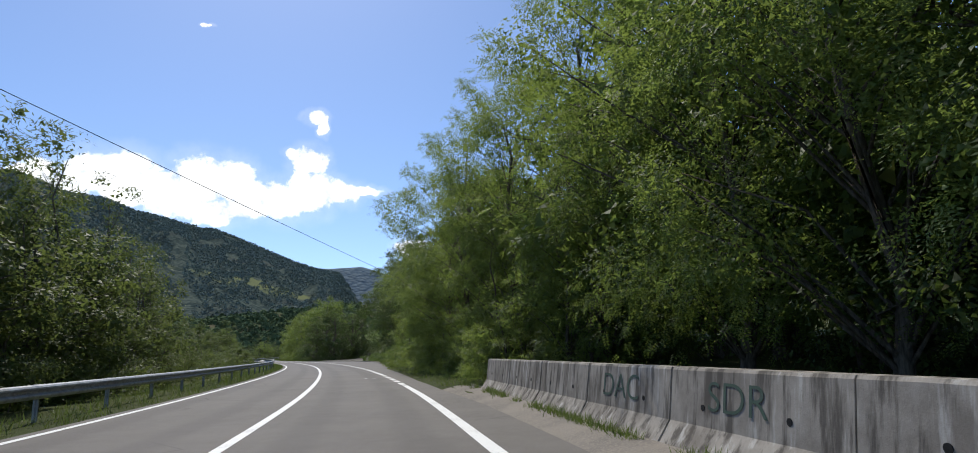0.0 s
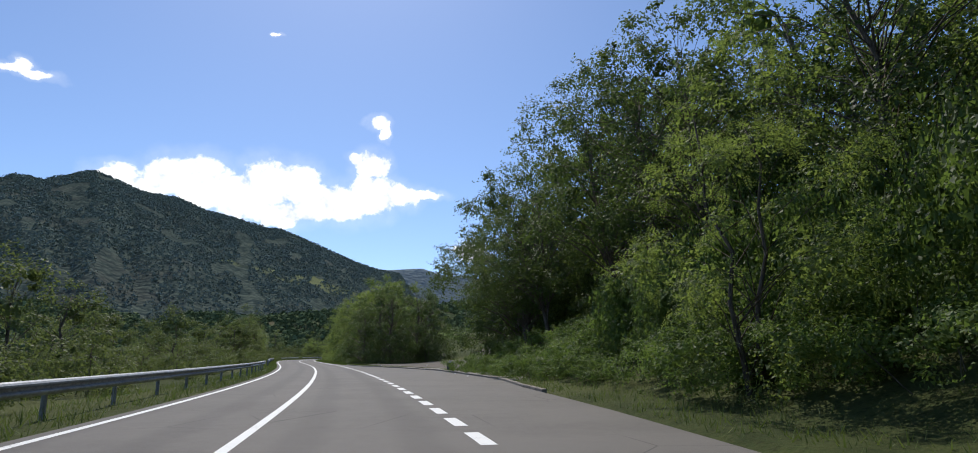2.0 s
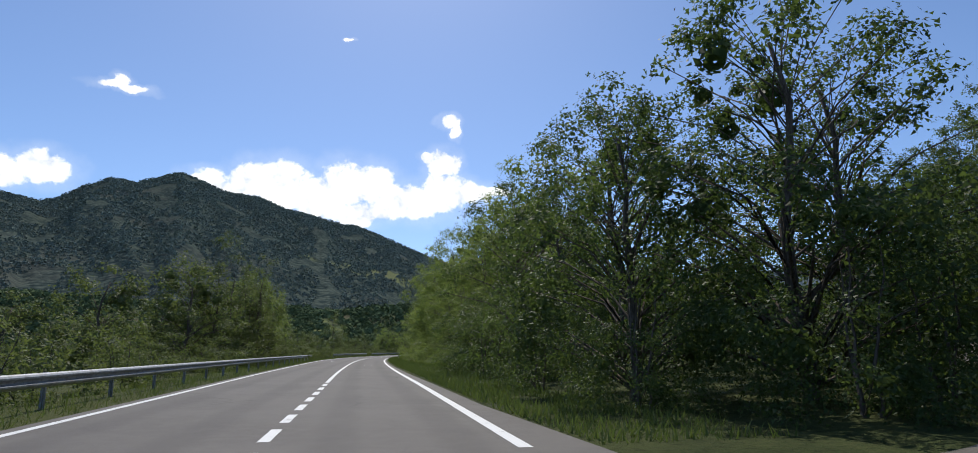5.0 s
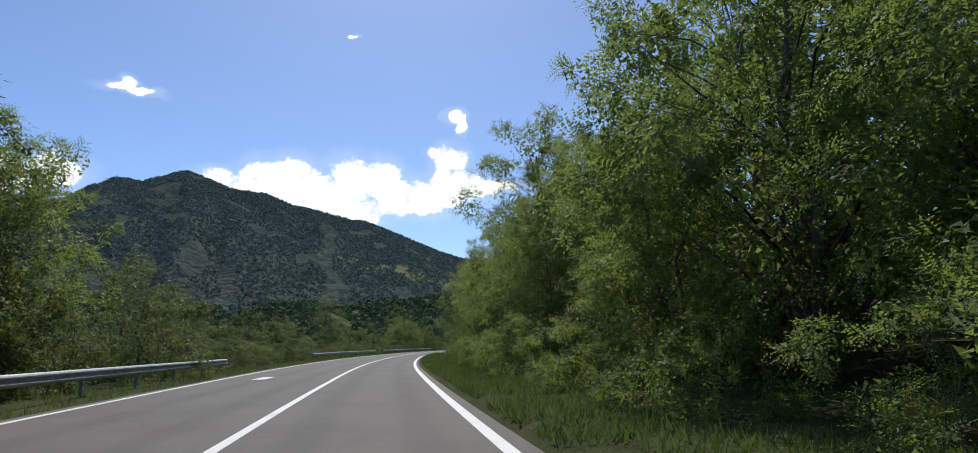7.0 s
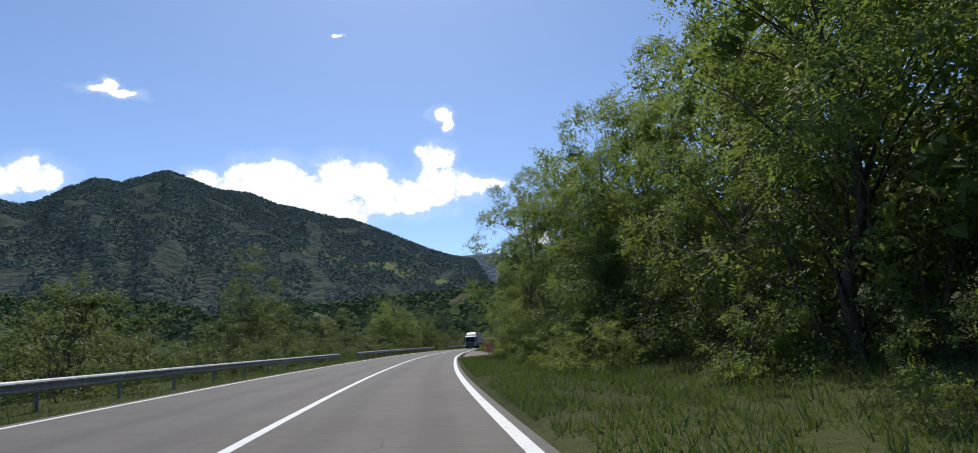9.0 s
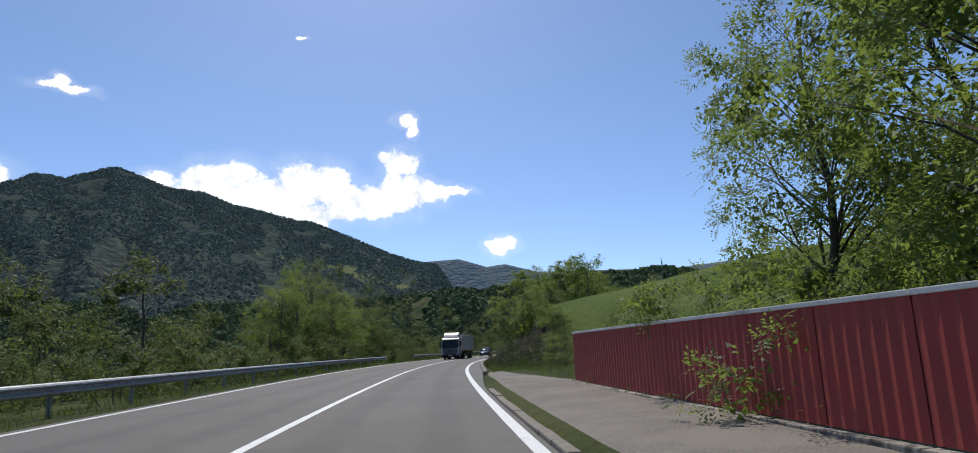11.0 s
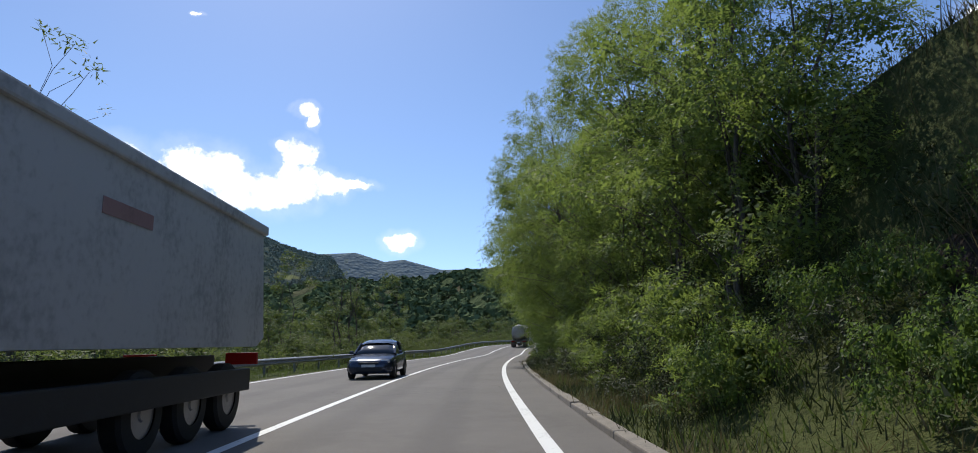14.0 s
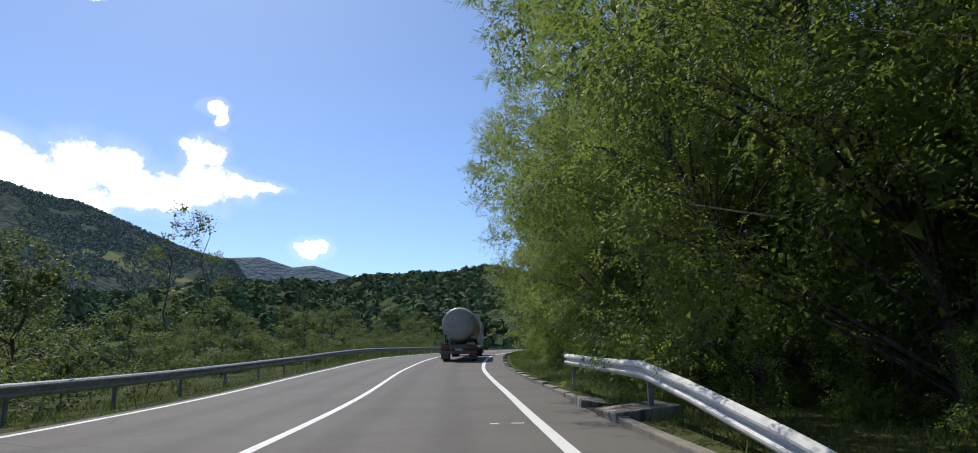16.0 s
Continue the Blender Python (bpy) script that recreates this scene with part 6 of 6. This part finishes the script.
def tanker(s, n):
    p = at(s, n)
    root = thing("tanker_lorry", pose(p.x, p.y, p.z, 0.8, 0, turn_at(s)), "grey dusty bulk tanker lorry driving ahead on the road", "lorry")
    bm = bmesh.new()
    prof = [(0.30, 0.25), (0.32, 0.72), (0.40, 0.98), (0.55, 1.10), (1.2, 1.19), (3.2, 1.24), (5.5, 1.24), (7.6, 1.19), (8.2, 1.06), (8.5, 0.8), (8.62, 0.3)]
    lathe(bm, prof, 36, lambda y: -0.22 * math.sin(math.pi * y / 9.0), 2.5)
    tank = part("tank", bm, TANK, root, "dusty grey barrel-shaped tank", True)
    for y, r in ((1.25, 1.205), (3.2, 1.255), (5.5, 1.255), (7.5, 1.205)):
        bm = bmesh.new()
        lathe(bm, [(y - 0.04, r - 0.02), (y - 0.03, r), (y + 0.03, r), (y + 0.04, r - 0.02)], 36, lambda q: -0.22 * math.sin(math.pi * q / 9.0), 2.5)
        part("hoop", bm, TANK, tank)
    bm = bmesh.new()
    box(bm, -0.45, 0.45, 1.0, 7.8, 3.40, 3.50, 0.02)
    part("walkway", bm, TRUCK_WHITE, tank, "white walkway on top")
    for y in (2.4, 4.4, 6.4):
        bm = bmesh.new()
        cyl(bm, (0, y, 3.42), (0, y, 3.66), 0.28, seg=18)
        part("hatch", bm, TRUCK_WHITE, tank)
    bm = bmesh.new()
    for x in (-0.98, -0.62):
        cyl(bm, (x, 0.42, 1.0), (x, 0.62, 3.4), 0.025, seg=8)
    for i in range(8):
        z = 1.2 + i * 0.29
        cyl(bm, (-0.98, 0.42 + 0.083 * (z - 1.0), z), (-0.62, 0.42 + 0.083 * (z - 1.0), z), 0.018, seg=6)
    part("ladder", bm, STEEL, root, "steel ladder at the rear")
    bm = bmesh.new()
    for x in (-0.45, 0.45):
        box(bm, x - 0.06, x + 0.06, 0.25, 8.9, 0.85, 1.15, 0.01)
    for y in (0.6, 2.0, 3.6, 5.2, 7.0):
        box(bm, -0.5, 0.5, y - 0.05, y + 0.05, 0.9, 1.1)
        box(bm, -0.95, -0.85, y - 0.06, y + 0.06, 1.1, 1.75)
        box(bm, 0.85, 0.95, y - 0.06, y + 0.06, 1.1, 1.75)
    part("frame", bm, CHASSIS, root)
    bm = bmesh.new()
    box(bm, -1.22, 1.22, 0.0, 0.12, 0.48, 0.68, 0.03)
    part("bumper_bar", bm, DUST, root)
    bm = bmesh.new()
    box(bm, -1.2, 1.2, 0.1, 0.2, 0.82, 1.1, 0.02)
    beam_ = part("lamp_board", bm, DUST, root)
    for sx in (-1, 1):
        bm = bmesh.new()
        box(bm, sx * 0.62, sx * 1.12, 0.06, 0.11, 0.88, 1.04, 0.015)
        part("tail_lamp", bm, RED_LAMP, beam_, "red tail lamp")
        bm = bmesh.new()
        box(bm, sx * 0.68, sx * 1.2, 0.30, 0.33, 0.15, 0.85, 0.01)
        part("mudflap", bm, DUST, root)
        for y in (0.95, 2.25, 3.55, 10.0, 13.0):
            wheel(root, sx * 0.98, y, 0.5, 0.3 if y > 12 else 0.25, dual=y == 10.0)
        bm = bmesh.new()
        for i in range(13):
            a = math.radians(-10 + 200 * i / 12)
            a2 = math.radians(-10 + 200 * (i + 1) / 12)
            y0, y1 = 2.25 - 2.05 * math.cos(a), 2.25 - 2.05 * math.cos(a2)
            z = 1.0 + 0.16 * math.sin(a)
            if i < 12:
                box(bm, sx * 0.72, sx * 1.2, min(y0, y1), max(y0, y1) + 0.01, z, z + 0.03)
        part("mudguard", bm, CHASSIS, root)
    bm = bmesh.new()
    box(bm, -0.26, 0.26, 0.07, 0.095, 0.72, 0.84, 0.005)
    part("plate", bm, PLATE, beam_, "white plate")
    bm = bmesh.new()
    cyl(bm, (0.9, 0.2, 1.6), (0.9, 1.2, 1.3), 0.06, seg=10)
    cyl(bm, (0.55, 0.2, 1.15), (1.1, 0.2, 1.15), 0.07, seg=10)
    part("discharge_pipe", bm, STEEL, root)
    bm = bmesh.new()
    box(bm, -0.42, 0.42, 8.2, 13.6, 0.7, 0.95, 0.02)
    part("tractor_frame", bm, CHASSIS, root)
    cab(root, 14.0, TRUCK_WHITE)


tanker(505.5, 2.5)


def tipper(s, n):
    p = at(s, n)
    root = thing("tipper_lorry", pose(p.x, p.y, p.z, 0, 0, turn_at(s + 5) + 180), "white lorry with a grey tipper trailer in the oncoming lane", "lorry")
    cab(root, 0.0, TRUCK_WHITE)
    bm = bmesh.new()
    for x in (-0.42, 0.42):
        box(bm, x - 0.06, x + 0.06, -12.6, -0.6, 0.85, 1.12, 0.01)
    for y in range(-12, -3, 1):
        box(bm, -0.45, 0.45, y - 0.05, y + 0.05, 0.88, 1.1)
    part("frame", bm, CHASSIS, root)
    bm = bmesh.new()
    prof = [(-2.75, 1.45), (-2.6, 1.7), (-2.6, 3.35), (-12.5, 3.2), (-12.75, 1.4), (-12.4, 1.25), (-3.4, 1.22)]
    rings = []
    for x in (-1.26, -1.20, 1.20, 1.26):
        k = 0.12 if abs(x) > 1.22 else 0
        rings.append([bm.verts.new((x, y - (k if y > -4 else -k * 0.4), z - (k * 0.25 if z > 3 else 0))) for y, z in prof])
    for a, b in zip(rings, rings[1:]):
        for j in range(len(prof)):
            bm.faces.new((a[j], a[(j + 1) % len(prof)], b[(j + 1) % len(prof)], b[j]))
    bm.faces.new(list(reversed(rings[0])))
    bm.faces.new(rings[-1])
    trailer = part("trailer_body", bm, TRAILER, root, "smooth grey tipper body")
    for sx in (-1, 1):
        bm = bmesh.new()
        box(bm, sx * 1.22, sx * 1.31, -12.6, -2.7, 3.18, 3.34, 0.03)
        part("top_rim", bm, TRAILER, trailer)
        bm = bmesh.new()
        box(bm, sx * 1.262, sx * 1.268, -8.6, -7.6, 2.55, 2.72)
        part("emblem", bm, RED_PAINT, trailer, "plain red emblem")
        bm = bmesh.new()
        box(bm, sx * 1.05, sx * 1.2, -12.3, -4.0, 0.55, 0.9, 0.02)
        part("side_guard", bm, CHASSIS, root)
        for y in (-1.35, -4.3, -9.0, -10.3, -11.6):
            wheel(root, sx * 1.0, y, 0.5, 0.3 if y > -2 else 0.26, dual=y == -4.3)
        bm = bmesh.new()
        box(bm, sx * 0.6, sx * 1.15, -12.82, -12.76, 0.95, 1.15, 0.01)
        part("tail_lamp", bm, RED_LAMP, root, "red tail lamp")
    bm = bmesh.new()
    box(bm, -1.1, 1.1, -12.4, -2.8, 3.3, 3.42, 0.05)
    part("cover", bm, CHASSIS, trailer, "rolled dark cover")
    bm = bmesh.new()
    for x in (0.7, 1.05):
        cyl(bm, (x, -2.55, 1.5), (x, -2.55, 3.3), 0.02, seg=8)
    for i in range(6):
        cyl(bm, (0.7, -2.55, 1.65 + 0.3 * i), (1.05, -2.55, 1.65 + 0.3 * i), 0.016, seg=6)
    part("ladder", bm, STEEL, trailer)
    bm = bmesh.new()
    cyl(bm, (1.0, -3.4, 0.8), (1.0, -2.1, 0.8), 0.3, seg=16)
    part("fuel_tank", bm, STEEL, root)
    bm = bmesh.new()
    box(bm, -0.26, 0.26, 0.1, 0.115, 0.45, 0.57, 0.004)
    part("plate", bm, PLATE, root, "white plate")


tipper(402.3, -1.8)


def hatchback(s, n):
    p = at(s, n)
    root = thing("car", pose(p.x, p.y, p.z, 0, 0, turn_at(s + 2) + 180), "dark blue hatchback car in the oncoming lane", "car")
    # stations along the car from its nose (y = 0) backwards: half width, sill, waist height
    st = [(0.02, 0.62, 0.30, 0.58), (-0.08, 0.76, 0.22, 0.68), (-0.35, 0.86, 0.20, 0.76), (-0.8, 0.895, 0.20, 0.84), (-1.25, 0.90, 0.20, 0.93), (-1.9, 0.90, 0.20, 0.97), (-2.8, 0.90, 0.20, 0.99),
          (-3.5, 0.89, 0.21, 1.01), (-3.95, 0.85, 0.24, 1.0), (-4.15, 0.78, 0.32, 0.93), (-4.2, 0.70, 0.42, 0.8)]
    bm = bmesh.new()
    rings = []
    for y, w, lo, hi in st:
        half = [(w * 0.86, lo), (w * 0.98, lo + 0.12), (w, (lo + hi) / 2), (w * 0.97, hi - 0.10), (w * 0.88, hi - 0.015), (w * 0.5, hi + 0.02)]
        pts = half + [(-x, z) for x, z in reversed(half)]
        rings.append([bm.verts.new((x, y, z)) for x, z in pts])
    for a, b in zip(rings, rings[1:]):
        for j in range(12):
            bm.faces.new((a[j], a[(j + 1) % 12], b[(j + 1) % 12], b[j]))
    bm.faces.new(rings[0])
    bm.faces.new(list(reversed(rings[-1])))
    bmesh.ops.recalc_face_normals(bm, faces=bm.faces)
    body = part("body", bm, CAR_BLUE, root, smooth=True)
    # the roof, with pillars, over a dark glass house
    def house(inset, top, low):
        bm = bmesh.new()
        ys = [(-1.22, 0.79, 0.95), (-1.5, 0.77, 1.12), (-1.95, 0.70, 1.40), (-2.4, 0.66, 1.47), (-3.2, 0.66, 1.46), (-3.7, 0.68, 1.36), (-4.08, 0.74, 1.02)]
        rr = []
        for y, w, z in ys:
            w2, z2 = w - inset, z - inset
            pts = [(w + 0.08 - inset if z < 1.3 else 0.84 - inset, low), (w2, max(z2 - 0.06, low + 0.01)), (w2 * 0.6, z2 + 0.0), (-w2 * 0.6, z2 + 0.0), (-w2, max(z2 - 0.06, low + 0.01)), (-(w + 0.08 - inset if z < 1.3 else 0.84 - inset), low)]
            rr.append([bm.verts.new((x, y, zz)) for x, zz in pts])
        for a, b in zip(rr, rr[1:]):
            for j in range(5):
                bm.faces.new((a[j], a[j + 1], b[j + 1], b[j]))
        bm.faces.new(rr[0])
        bm.faces.new(list(reversed(rr[-1])))
        bmesh.ops.recalc_face_normals(bm, faces=bm.faces)
        return bm
    part("glass_house", house(0.0, 1.47, 0.93), GLASS, body, "dark tinted windows", True)
    bm = bmesh.new()
    rr = []
    for y, w, z in ((-1.82, 0.715, 1.345), (-2.4, 0.685, 1.485), (-3.2, 0.685, 1.475), (-3.72, 0.70, 1.375)):
        rr.append([bm.verts.new((x, y, zz)) for x, zz in ((w, z - 0.075), (w * 0.62, z + 0.012), (0, z + 0.022), (-w * 0.62, z + 0.012), (-w, z - 0.075))])
    for a, b in zip(rr, rr[1:]):
        for j in range(4):
            bm.faces.new((a[j], a[j + 1], b[j + 1], b[j]))
    bmesh.ops.recalc_face_normals(bm, faces=bm.faces)
    part("roof", bm, CAR_BLUE, body, smooth=True)
    for sx in (-1, 1):
        for line in ([(0.80, -1.20, 0.93), (0.775, -1.5, 1.075), (0.73, -1.78, 1.245), (0.69, -1.98, 1.36)], [(0.855, -2.65, 0.96), (0.77, -2.64, 1.2), (0.68, -2.62, 1.42)]):
            bm = bmesh.new()
            limb(bm, [Vector((sx * x, y, z)) for x, y, z in line], 0.04, 0.036, 8)
            part("pillar", bm, CAR_BLUE, body)
        bm = bmesh.new()
        box(bm, sx * 0.46, sx * 0.79, -0.34, 0.0, 0.60, 0.72, 0.04, pose(0, 0, 0, 0, 0, sx * -8))
        part("headlamp", bm, CLEAR_LAMP, body, "clear headlamp")
        bm = bmesh.new()
        box(bm, sx * 0.90, sx * 1.06, -1.55, -1.4, 0.93, 1.06, 0.04)
        part("mirror", bm, CAR_BLUE, body)
        for y in (-0.82, -3.4):
            wheel(root, sx * 0.80, y, 0.32, 0.21)
            bm = bmesh.new()
            limb(bm, [Vector((sx * 0.86, y + 0.36 * math.cos(i * math.pi / 13), 0.32 + 0.36 * math.sin(i * math.pi / 13))) for i in range(14)], 0.05, 0.05, 8)
            part("wheel_arch", bm, CHASSIS, body)
    bm = bmesh.new()
    box(bm, -0.5, 0.5, -0.10, 0.035, 0.30, 0.46, 0.03)
    part("lower_grille", bm, CHASSIS, body)
    bm = bmesh.new()
    box(bm, -0.38, 0.38, -0.08, 0.04, 0.56, 0.64, 0.02)
    part("grille", bm, CHASSIS, body)
    bm = bmesh.new()
    box(bm, -0.26, 0.26, 0.03, 0.05, 0.46, 0.56, 0.005)
    part("plate", bm, PLATE, body, "white plate")


hatchback(427.9, -1.12)
